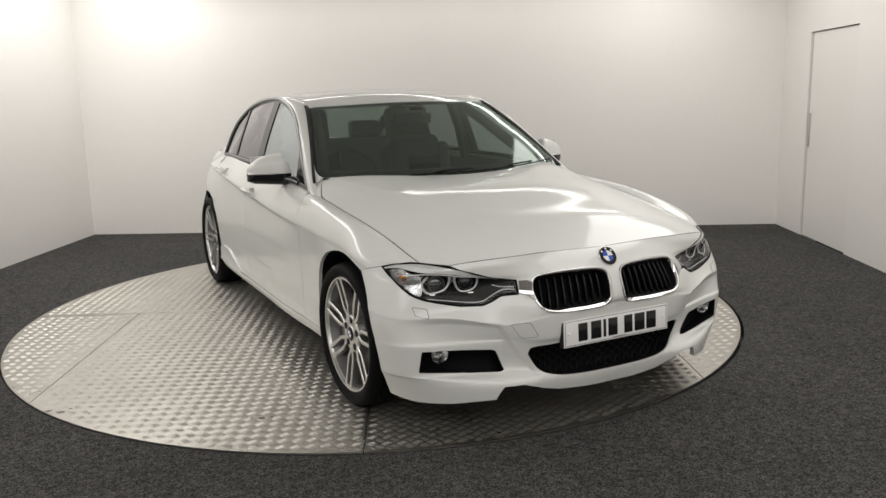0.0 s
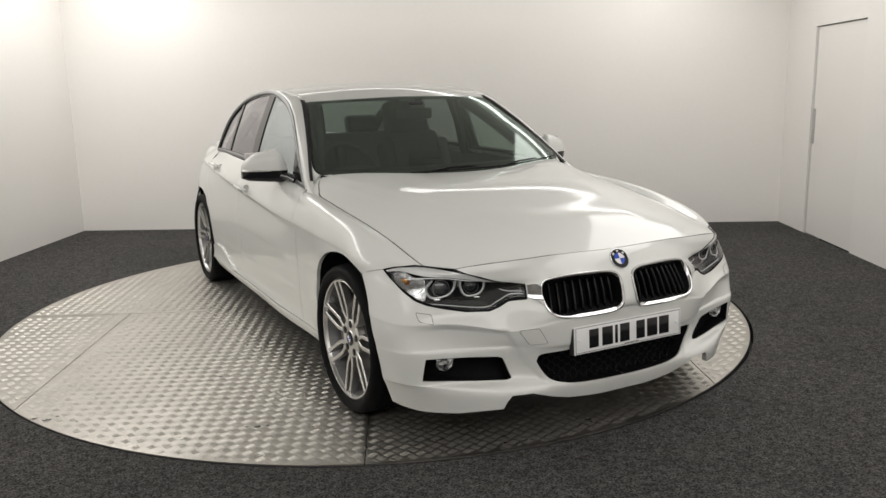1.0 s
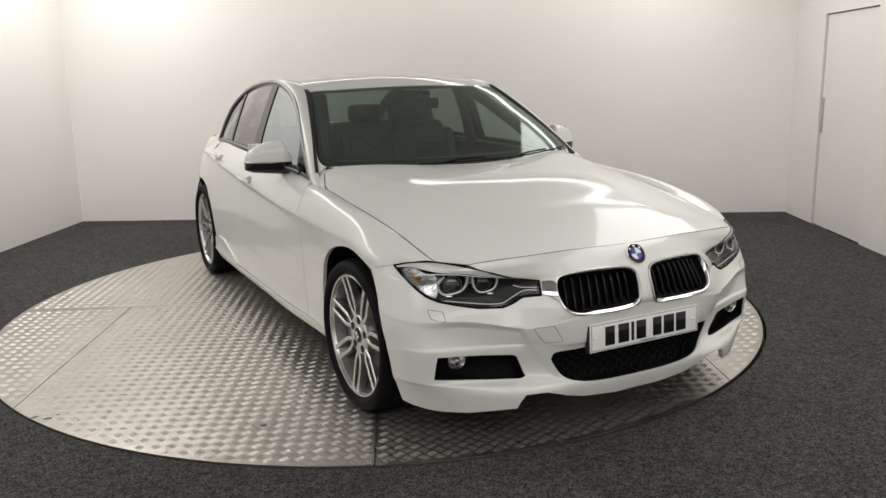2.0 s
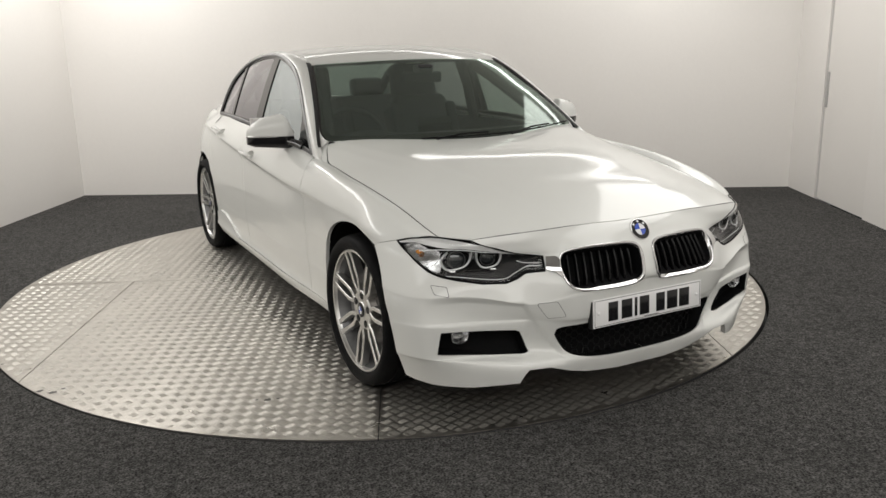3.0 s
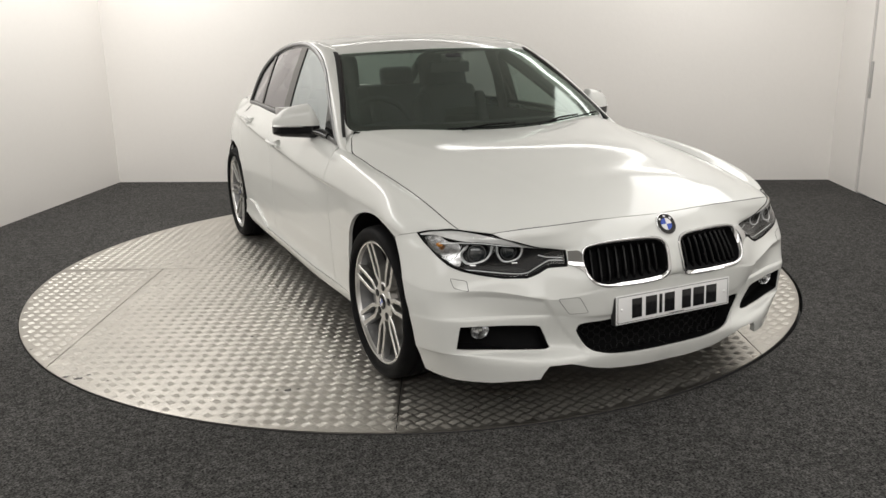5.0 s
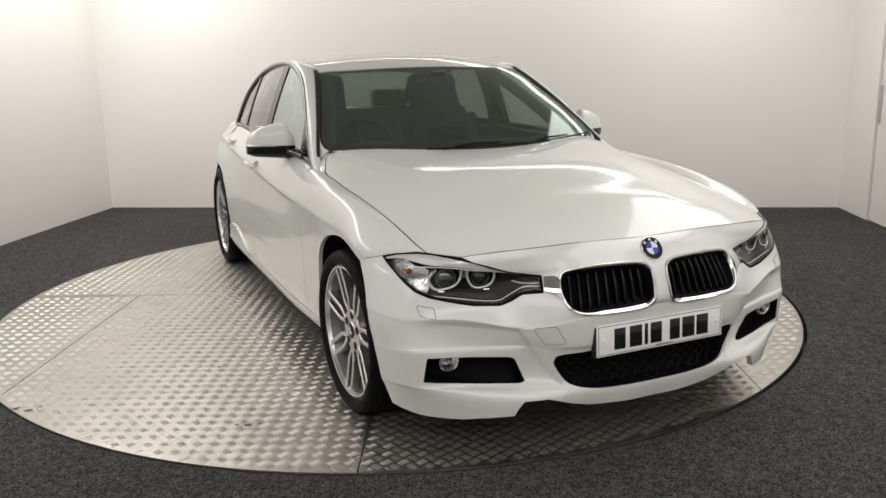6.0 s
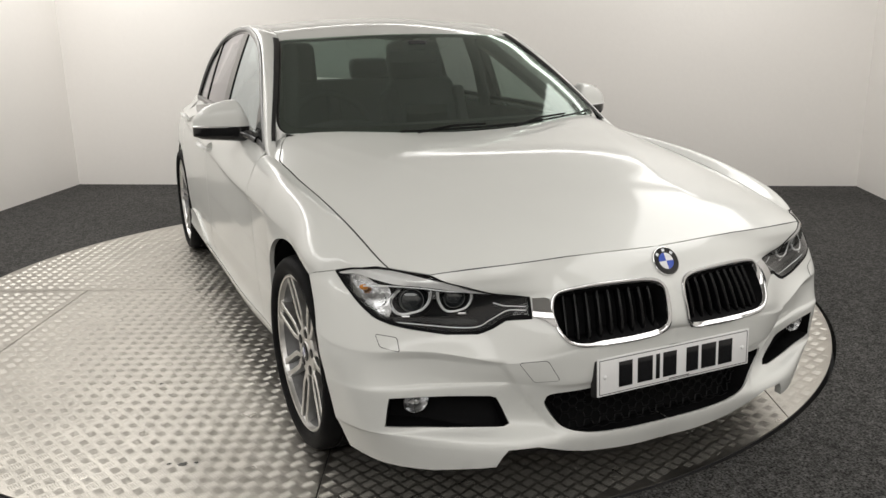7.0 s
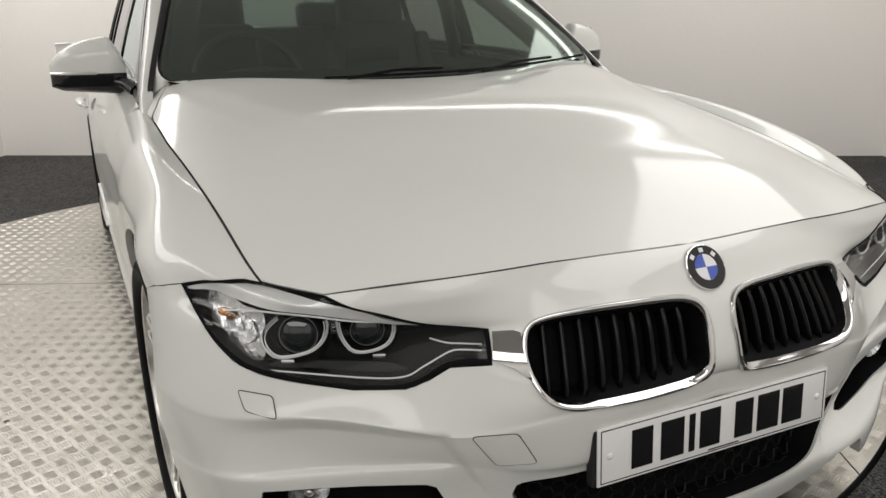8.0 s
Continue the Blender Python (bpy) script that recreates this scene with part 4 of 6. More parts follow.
def bridge_face(uv):
    """The nose's surface, swollen between the kidney and the headlamp."""
    p, n = surface(body, uv)
    k = np.clip((p[:, 2] - 0.550) / 0.084, 0, 1)
    return p + n * (0.002 + 0.011 * np.sin(math.pi * k))[:, None]


def kidneys():
    loop = metric(KIDNEY, step=0.008)
    frame_profile = [(0.0058, -0.004), (0.0052, 0.004), (0.0032, 0.0066), (0.0002, 0.0068), (-0.0026, 0.0048), (-0.0046, 0.0005), (-0.0054, -0.006)]
    made = raw_band(KIDNEY_RAW, frame_profile)
    for side in (1, -1):
        frame_ob = skin("kidney_grille", [(side * x, y, z) for x, y, z in made[0]], made[1], CHROME, car, "kidney-shaped grille with a chrome surround")
        deep = raw_band(KIDNEY_RAW, [(-0.0052, -0.0055), (-0.0062, -0.016), (-0.0062, -0.058)])
        skin("grille_lining", [(side * x, y, z) for x, y, z in deep[0]], deep[1], DEEP, frame_ob)
        back = sheet(body, shrink(loop * ST, 0.004) / ST, (), 0.02, 0, 0, True, ST, lift=-0.055)
        v, f, n = back if side == 1 else mirrored(back)
        add("backing", mesh_from("backing", v, f, DEEP, n), frame_ob, "matt black mesh")
        for az in np.linspace(3.6, 17.6, 9):
            tall = np.linspace(0.515, 0.66, 59)
            col = tall[inside(np.stack([np.full(len(tall), az * 0.018), tall], 1), shrink(KIDNEY_RAW, 0.006))]
            bm = bmesh.new()
            rows = []
            ps, ns = nose_row([az] * 12, np.linspace(col[0] - 0.006, col[-1] + 0.006, 12))
            for p, n in zip(map(Vector, ps), map(Vector, ns)):
                across_ = Vector((-n.y, n.x, 0)).normalized()
                rows.append([bm.verts.new(Vector((side * c.x, c.y, c.z))) for c in (p - n * 0.020 + across_ * 0.0016, p - n * 0.024 + across_ * 0.0052, p - n * 0.045 + across_ * 0.0042,
                                                                                   p - n * 0.045 - across_ * 0.0042, p - n * 0.024 - across_ * 0.0052, p - n * 0.020 - across_ * 0.0016)])
            for r, s in zip(rows, rows[1:]):
                for j in range(6):
                    bm.faces.new((r[j], r[(j + 1) % 6], s[(j + 1) % 6], s[j]))
            part("slat", bm, SLAT, frame_ob, "gloss black upright slat", sharp=60)
        wing = metric(nose((22.3, 0.631), (20.4, 0.632), (19.75, 0.628), (19.6, 0.60), (19.2, 0.572), (18.9, 0.556), (20.4, 0.575), (22.3, 0.586)), False, step=0.006)
        v, f, n = sheet(bridge_face, wing, (), 0.006, 0.001, 0.012, True, ST)
        if side == -1:
            v, f, n = mirrored((v, f, n))
        add("chrome_bridge", mesh_from("chrome_bridge", v, f, CHROME, n), frame_ob, "chrome bridge to the headlamp")


def roundel():
    at, n = on_nose(0.0, 0.688, 0.001)
    n = Vector((0, n.y, n.z))
    m = facing(at, n)
    bm = bmesh.new()
    lathe(bm, [(0.0, 0.004), (0.0385, 0.004), (0.0395, 0.0055), (0.041, 0.005), (0.042, 0.001), (0.042, -0.004)], 64, "z")
    bmesh.ops.remove_doubles(bm, verts=bm.verts, dist=1e-6)
    badge = part("bonnet_badge", bm, CHROME, car, "round badge in black, blue and white", m=m)
    bm = bmesh.new()
    lathe(bm, [(0.024, 0.0052), (0.0385, 0.0052), (0.0385, 0.004)], 64, "z")
    part("badge_ring", bm, BLACK, badge, "black ring")
    for q in range(4):
        bm = bmesh.new()
        mid = bm.verts.new((0, 0, 0.0056))
        arc = [bm.verts.new((0.0235 * math.cos(q * math.pi / 2 + i * math.pi / 24), 0.0235 * math.sin(q * math.pi / 2 + i * math.pi / 24), 0.0054)) for i in range(13)]
        for a, b in zip(arc, arc[1:]):
            bm.faces.new((mid, a, b))
        part("badge_quarter", bm, BADGE_BLUE if q % 2 else BADGE_WHITE, badge)
    for i in range(3):
        bm = bmesh.new()
        t = radians(90 + (1 - i) * 48)
        box(bm, (0.009, 0.008, 0.0006), (0.031 * math.cos(t), 0.031 * math.sin(t), 0.0056), turn=Matrix.Rotation(t - math.pi / 2, 4, "Z"))
        part("badge_mark", bm, BADGE_WHITE, badge)


def number_plate():
    m = Matrix.Translation((0.003, -0.772, 0.417)) @ pose(0, 0, 0, 87, 0, 0)
    hold = bmesh.new()
    box(hold, (0.53, 0.106, 0.02), (0, -0.003, -0.014), 0.004)
    holder = part("plate_holder", hold, MATT, car, "black plastic number-plate plinth", m=m)
    bm = bmesh.new()
    box(bm, (0.52, 0.105, 0.004), (0, 0, 0), 0.0015)
    plate = part("number_plate", bm, PLATE_WHITE, car, "white number plate with black bars", m=m)
    rim = bmesh.new()
    for w, h, x, y in ((0.508, 0.0016, 0, 0.0475), (0.508, 0.0016, 0, -0.0475), (0.0016, 0.0966, 0.2532, 0), (0.0016, 0.0966, -0.2532, 0)):
        box(rim, (w, h, 0.0006), (x, y, 0.0023))
    part("border_line", rim, BLACK, plate)
    x = -0.192
    for wide, gap in ((0.044, 0.017), (0.05, 0.011), (0.013, 0.011), (0.046, 0.034), (0.042, 0.011), (0.052, 0.009), (0.05, 0.0)):
        bar = bmesh.new()
        box(bar, (wide, 0.071, 0.0012), (x + wide / 2, 0, 0.0025), 0.0005)
        part("character_bar", bar, BLACK, plate)
        x += wide + gap
    for s in (-1, 1):
        cap = bmesh.new()
        bmesh.ops.create_uvsphere(cap, u_segments=16, v_segments=8, radius=0.006)
        bmesh.ops.scale(cap, vec=(1, 1, 0.5), verts=cap.verts)
        bmesh.ops.translate(cap, vec=(0.236 * s, 0.0, 0.0025), verts=cap.verts)
        part("screw_cap", cap, PLATE_WHITE, plate)
    small = bmesh.new()
    box(small, (0.07, 0.0025, 0.0005), (0.01, -0.0435, 0.0023))
    part("maker_bar", small, SEAL_GAP, plate)


def intake():
    half = np.concatenate([metric(INTAKE, True, False), metric([(0, INTAKE[-1][1]), (0, INTAKE[0][1])], closed=False)[1:-1]])
    v, f, n = sheet(body, half, (), 0.03, 0, 0, True, ST, whole=True, lift=-0.075)
    grille = add("lower_grille", mesh_from("lower_grille", v, f, DEEP, n), car, "black honeycomb lower air intake")
    edge = band(body, metric(INTAKE, True, False), [(0.0025, -0.004), (0.0025, -0.08)], ST, False)
    for sign in (1, -1):
        skin("intake_lining", [(sign * x, y, z) for x, y, z in edge[0]], edge[1], DEEP, grille)
    for k, z in enumerate(np.arange(0.252, 0.385, 0.014)):
        bm = bmesh.new()
        lim = np.interp(z, [0.24, 0.268, 0.309, 0.345, 0.38], [14, 17.2, 19.2, 20.0, 17.5])
        steps = [i for i in range(-60, 61) if abs(i * 0.33) < lim]
        zig = [z + (0.005 if ((i + 200) // 4 + k) % 2 else -0.005) for i in steps]
        ps, _ = nose_row([abs(i * 0.33) for i in steps], zig, -0.045)
        pts = [(-p[0] if i > 0 else p[0], p[1], p[2]) for i, p in zip(steps, ps)]
        tube(bm, pts, 0.0019, 5)
        part("grille_bar", bm, MESH_BLACK, grille)


def fog_slots():
    loop = metric(FOG, False, step=0.01)
    wall = sheet(body, shrink(loop * ST, 0.002) / ST, (), 0.03, 0, 0, True, ST, lift=-0.06)
    both("fog_recess", wall, DEEP, car, "black fog-lamp recess")
    lining = band(body, loop, [(-0.001, -0.002), (-0.003, -0.06)], ST)
    skin_both("recess_lining", lining, DEEP, car)
    for side in (1, -1):
        at, n = on_nose(38.2, 0.348, -0.026)
        n = (n + Vector((0.25, -0.3, 0.0))).normalized()
        at, n = Vector((side * at.x, at.y, at.z)), Vector((side * n.x, n.y, n.z))
        m = facing(at, n)
        bm = bmesh.new()
        lathe(bm, [(0.036, -0.02), (0.0365, 0.002), (0.034, 0.004), (0.031, 0.0), (0.02, -0.018), (0.006, -0.024), (0.0, -0.024)], 40, "z")
        bmesh.ops.remove_doubles(bm, verts=bm.verts, dist=1e-6)
        fog = part("fog_lamp", bm, FACETED, car, "round fog lamp with a bright reflector", m=m)
        bm = bmesh.new()
        lathe(bm, [(0.0335, 0.0035), (0.024, 0.008), (0.012, 0.010), (0.0, 0.0105)], 32, "z")
        bmesh.ops.remove_doubles(bm, verts=bm.verts, dist=1e-6)
        part("lens", bm, LENS, fog, "clear lens").visible_shadow = False
        bm = bmesh.new()
        bmesh.ops.create_uvsphere(bm, u_segments=16, v_segments=10, radius=0.009)
        part("bulb_shield", bm, SILVER, fog)


def headlamps():
    over = np.concatenate([top_line(CORNER, TIP, 14)])
    outer = nose((52.0, 0.682), (49.5, 0.693), (47.3, 0.699), (45, 0.703))
    loop = np.concatenate([metric(outer, True, False), metric(over, closed=False)[:-1], metric(LAMP_TOP, True, False)[:-1],
                           metric(np.concatenate([LAMP_TOP[-1:], LAMP_END]), closed=False)[:-1], metric(np.concatenate([LAMP_END[-1:], LAMP_LOW]), True, False)[:-1]])
    house = sheet(body, shrink(loop * ST, 0.003) / ST, (), 0.02, 0, 0, True, ST, lift=-0.062)
    lens = sheet(body, shrink(loop * ST, 0.0035) / ST, (), 0.014, 0, 0, True, ST, lift=0.001)
    tray = band(body, loop, [(0.0, 0.001), (-0.003, 0.0022), (-0.0075, 0.0012), (-0.009, -0.062)], ST)
    for side in (1, -1):
        v, f, n = house if side == 1 else mirrored(house)
        lamp = add("headlamp", mesh_from("headlamp", v, f, LAMP_DARK, n), car, "clear xenon headlamp with twin ringed projectors")
        skin("lamp_bezel", [(side * x, y, z) for x, y, z in tray[0]], tray[1], DEEP, lamp, "black lamp seal and tray")
        v, f, n = lens if side == 1 else mirrored(lens)
        add("lamp_cover", mesh_from("lamp_cover", v, f, LENS, n), lamp, "clear lamp cover").visible_shadow = False

        def flip(p):
            return (side * p[0], p[1], p[2])
        def strip(name, rows, lift, radius, mat, label):
            line = smooth_loop([(q[0] * 0.018, q[1]) for q in rows], False, 0.006) / (0.018, 1)
            at, _ = nose_row(line[:, 0], line[:, 1], lift)
            tb = bmesh.new()
            tube(tb, [flip(q) for q in at], radius, 8)
            return part(name, tb, mat, lamp, label)

        def plate(name, rows, lift, lip, mat, label):
            v, f, n_ = sheet(body, metric(nose(*rows), True, step=0.008), (), 0.012, 0, lip, True, ST, lift=lift)
            if side == -1:
                v, f, n_ = mirrored((v, f, n_))
            return add(name, mesh_from(name, v, f, mat, n_), lamp, label)
        # bright line along the outer and lower edge, up into the inner end
        strip("light_guide", ((51.0, 0.668), (49.1, 0.640), (46.8, 0.605), (43.9, 0.582), (39.2, 0.570), (33.5, 0.557), (30.1, 0.558), (28.3, 0.575), (26.1, 0.598), (24.9, 0.602), (23.2, 0.602)), -0.010, 0.0015, GUIDE, "bright clear edge strip")
        strip("fin", ((27.8, 0.617), (26.3, 0.611), (24.9, 0.611), (23.2, 0.611)), -0.012, 0.0014, GUIDE, "bright fin")
        # brow and the thin line beneath it
        plate("brow", ((51.4, 0.677), (49.4, 0.692), (46.8, 0.698), (43.7, 0.702), (40.5, 0.699), (37.5, 0.694), (35.3, 0.685), (31.7, 0.662), (28.8, 0.648), (26.5, 0.637), (30.7, 0.648), (33, 0.658), (37.4, 0.669), (41.6, 0.669), (45.2, 0.674), (48.1, 0.680)), -0.004, 0.012, BROW, "satin silver brow strip")
        strip("brow_line", ((47.0, 0.657), (44.0, 0.662), (41.6, 0.664), (37.4, 0.663), (33.0, 0.651), (30.0, 0.645), (27.8, 0.641), (22.8, 0.634)), -0.011, 0.0018, GUIDE, "thin bright brow line")
        # outer reflector with its amber bulb
        plate("reflector", ((51.0, 0.671), (48.6, 0.680), (45.8, 0.668), (43.3, 0.660), (42.5, 0.63), (42.1, 0.60), (42.8, 0.582), (45.4, 0.594), (48.6, 0.634)), -0.030, 0.0, FACETED, "faceted chrome side reflector")
        plate("reflector_step", ((45.6, 0.652), (44.0, 0.650), (43.2, 0.625), (44.8, 0.618)), -0.024, 0.008, FACETED, "faceted reflector step")
        at, nn = on_nose(47.2, 0.657, -0.020)
        bm = bmesh.new()
        bmesh.ops.create_uvsphere(bm, u_segments=20, v_segments=12, radius=0.009)
        bmesh.ops.scale(bm, vec=(1.5, 0.9, 1), verts=bm.verts)
        part("indicator_bulb", bm, AMBER, lamp, "amber indicator bulb", m=facing(Vector(flip(at)), Vector(flip(nn))))
        rings = (((41.2, 0.657), (42.0, 0.645), (42.3, 0.627), (41.8, 0.607), (40.6, 0.593), (38.2, 0.599), (37.0, 0.613), (36.4, 0.635), (36.4, 0.656)),
                 ((35.5, 0.652), (35.5, 0.63), (35.0, 0.609), (34.3, 0.597), (33.0, 0.596), (31.5, 0.606), (30.8, 0.625), (30.7, 0.645)))
        for ring, (az, z, big) in zip(rings, ((39.2, 0.625, 0.052), (33.1, 0.622, 0.046))):
            strip("corona_ring", ring, -0.014, 0.0025, CORONA, "frosted corona ring")
            strip("ring_edge", [(q[0] + (az - q[0]) * 0.09, q[1] + (z - q[1]) * 0.09) for q in ring], -0.013, 0.0011, GUIDE, "thin bright ring edge")
            at, nn = on_nose(az, z, -0.030)
            nn = (nn * 0.6 + Vector((-0.12, -0.5, 0.0))).normalized()
            m = facing(Vector(flip(at)), Vector(flip(nn)))
            bm = bmesh.new()
            lathe(bm, [(big * 0.98, 0.012), (big * 0.95, 0.0), (big * 0.88, -0.018), (big * 0.78, -0.022)], 40, "z")
            bmesh.ops.scale(bm, vec=(1.1, 0.86, 1), verts=bm.verts)
            part("projector_shroud", bm, LAMP_DARK, lamp, "black projector shroud", m=m)
            bm = bmesh.new()
            lathe(bm, [(big * 0.84, -0.022), (big * 0.7, -0.008), (big * 0.4, 0.001), (big * 0.2, 0.0045), (0.0, 0.005)], 40, "z")
            bmesh.ops.remove_doubles(bm, verts=bm.verts, dist=1e-6)
            bmesh.ops.translate(bm, vec=(0, -0.002, 0), verts=bm.verts)
            part("projector", bm, PROJECTOR, lamp, "dark glass projector lens", m=m)
            bm = bmesh.new()
            lathe(bm, [(big * 0.60, -0.004), (big * 0.62, 0.0), (big * 0.58, 0.0)], 40, "z")
            part("lens_ring", bm, GREY_ALLOY, lamp, m=m)
            low_az, low_z = min(ring, key=lambda q: q[1])
            at, nn = on_nose(low_az - 0.8, low_z - 0.006, -0.014)
            bm = bmesh.new()
            box(bm, (0.022, 0.007, 0.01), (0, 0, 0), 0.0025)
            part("ring_clip", bm, CHROME, lamp, "chrome ring clip", m=facing(Vector(flip(at)), Vector(flip(nn))))
        at, nn = on_nose(35.95, 0.636, -0.02)
        bm = bmesh.new()
        box(bm, (0.009, 0.034, 0.01), (0, 0, 0), 0.003)
        box(bm, (0.013, 0.008, 0.014), (0, 0.008, 0), 0.003)
        part("ring_strut", bm, CHROME, lamp, "chrome strut", m=facing(Vector(flip(at)), Vector(flip(nn))))
        plate("lamp_shelf", ((42.5, 0.578), (40.0, 0.583), (36.0, 0.579), (31.5, 0.575), (30.0, 0.566), (33.5, 0.562), (38.0, 0.57), (41.5, 0.574)), -0.034, 0.012, MATT, "black lower shelf")


kidneys()
roundel()
number_plate()
intake()
fog_slots()
headlamps()


# ---- shut-line shade strips, windows, mirrors and handles ----
# black strips laid behind the panel gaps in place of their shade
def shut_shade(name, fmap, line, stretch, flip=True, both_sides=True, width=0.009, depth=-0.006):
    made = band(fmap, line, [(width, depth), (-width, depth)], stretch, False, flip)
    if both_sides:
        skin_both(name, made, SEAL_GAP, car)
    else:
        v = list(made[0]) + [(-x, y, z) for x, y, z in made[0]]
        f = list(made[1]) + [tuple(i + len(made[0]) for i in q) for q in made[1]]
        skin(name, v, f, SEAL_GAP, car)


for run in (top_line(0, TIP, 30), np.concatenate([top_line(CORNER, 89.9, 36), top_side(0.31, 0.47, 10)])):
    shut_shade("bonnet_shut_shade", body, metric(run - (0, 0.02), closed=False), ST, depth=-0.0028)
shut_shade("wing_shut_shade", body, metric(np.concatenate([FENDER_CUT, ARCH_UP[:1]]), closed=False), ST)
shut_shade("door_shut_shade", body, metric(flank((0.61, 0.87), (0.59, 0.70), (0.60, 0.50), (0.605, 0.30), (0.60, 0.25)), closed=False), ST)
shut_shade("door_shut_shade", body, metric(flank((1.67, 0.92), (1.665, 0.75), (1.665, 0.5), (1.67, 0.25)), closed=False), ST)
shut_shade("door_shut_shade", body, metric(flank((2.64, 0.93), (2.60, 0.86), (2.53, 0.72), (2.45, 0.60), (2.41, 0.48), (2.37, 0.36), (2.33, 0.28), (2.31, 0.246)), closed=False), ST)
shut_shade("sill_shut_shade", body, metric(flank((0.355, 0.2445), (2.455, 0.2445)), closed=False), ST, depth=-0.01)
# dark lines laid round the covers, standing for the shade in their joints
skin_both("cover_shade_line", raw_band(WASHER_RAW, [(0.0007, 0.0009), (-0.0016, 0.0009)]), SEAL_GAP, car)
skin("cover_shade_line", *raw_band(TOW_RAW, [(0.0007, 0.0009), (-0.0016, 0.0009)]), SEAL_GAP, car)


def windows():
    edge = FRAME[:, 1:]
    belt = smooth_loop([(2.738, 0.948), (2.2, 0.947), (1.77, 0.938), (1.3, 0.930), (0.95, 0.906), (0.69, 0.884)], False, 0.02)
    outline = np.concatenate([edge[:-1], belt[:-1]])
    inner = shrink(outline, 0.019)
    trim = band(side_glass, outline, [(0.010, -0.008), (0.009, 0.004), (0.004, 0.008), (-0.008, 0.008), (-0.012, 0.004), (-0.013, -0.006)])
    skin_both("window_trim", trim, TRIM, car, "satin black window surround")

    def cut(lo, hi):
        """The part of the window opening between two slanted lines (y at the belt, y at the top)."""
        z = inner[:, 1]
        q = (z - 0.93) / 0.37
        a, b = lo[0] + (lo[1] - lo[0]) * q, hi[0] + (hi[1] - hi[0]) * q
        p = inner.copy()
        p[:, 0] = np.clip(p[:, 0], a, b)
        # keep the slanted bars straight
        return p
    panes = [((0.86, 0.0), (1.655, 1.648)), ((1.775, 1.755), (2.335, 2.285)), ((2.385, 2.33), (9, 9))]
    holes = []
    for lo, hi in panes:
        loop = cut(lo, hi)
        d = np.linalg.norm(loop - np.roll(loop, 1, 0), axis=1)
        loop = loop[d > 1e-4]
        holes.append(straight_loop(smooth_corner(loop), 0.02))
    bars = sheet(side_glass, outline, holes, 0.03, 0, 0.01, True, lift=-0.001)
    frames = both("window_frame", bars, BLACK, car, "gloss black window bars")
    for name, h, glass, label in zip(("door_window", "door_window", "quarter_window"), holes, (SIDE_GLASS, REAR_SIDE_GLASS, REAR_SIDE_GLASS), ("lightly tinted side window", "grey tinted rear side window", "grey tinted rear quarter window")):
        made = sheet(side_glass, h, (), 0.05, -0.004, 0, True, lift=-0.006)
        for ob in both(name, made, glass, car, label):
            ob.visible_shadow = False


def smooth_corner(loop):
    """Drops points that double back on a clipped edge."""
    out = [loop[0]]
    for p in loop[1:]:
        if np.linalg.norm(p - out[-1]) > 0.004:
            out.append(p)
    return np.array(out)


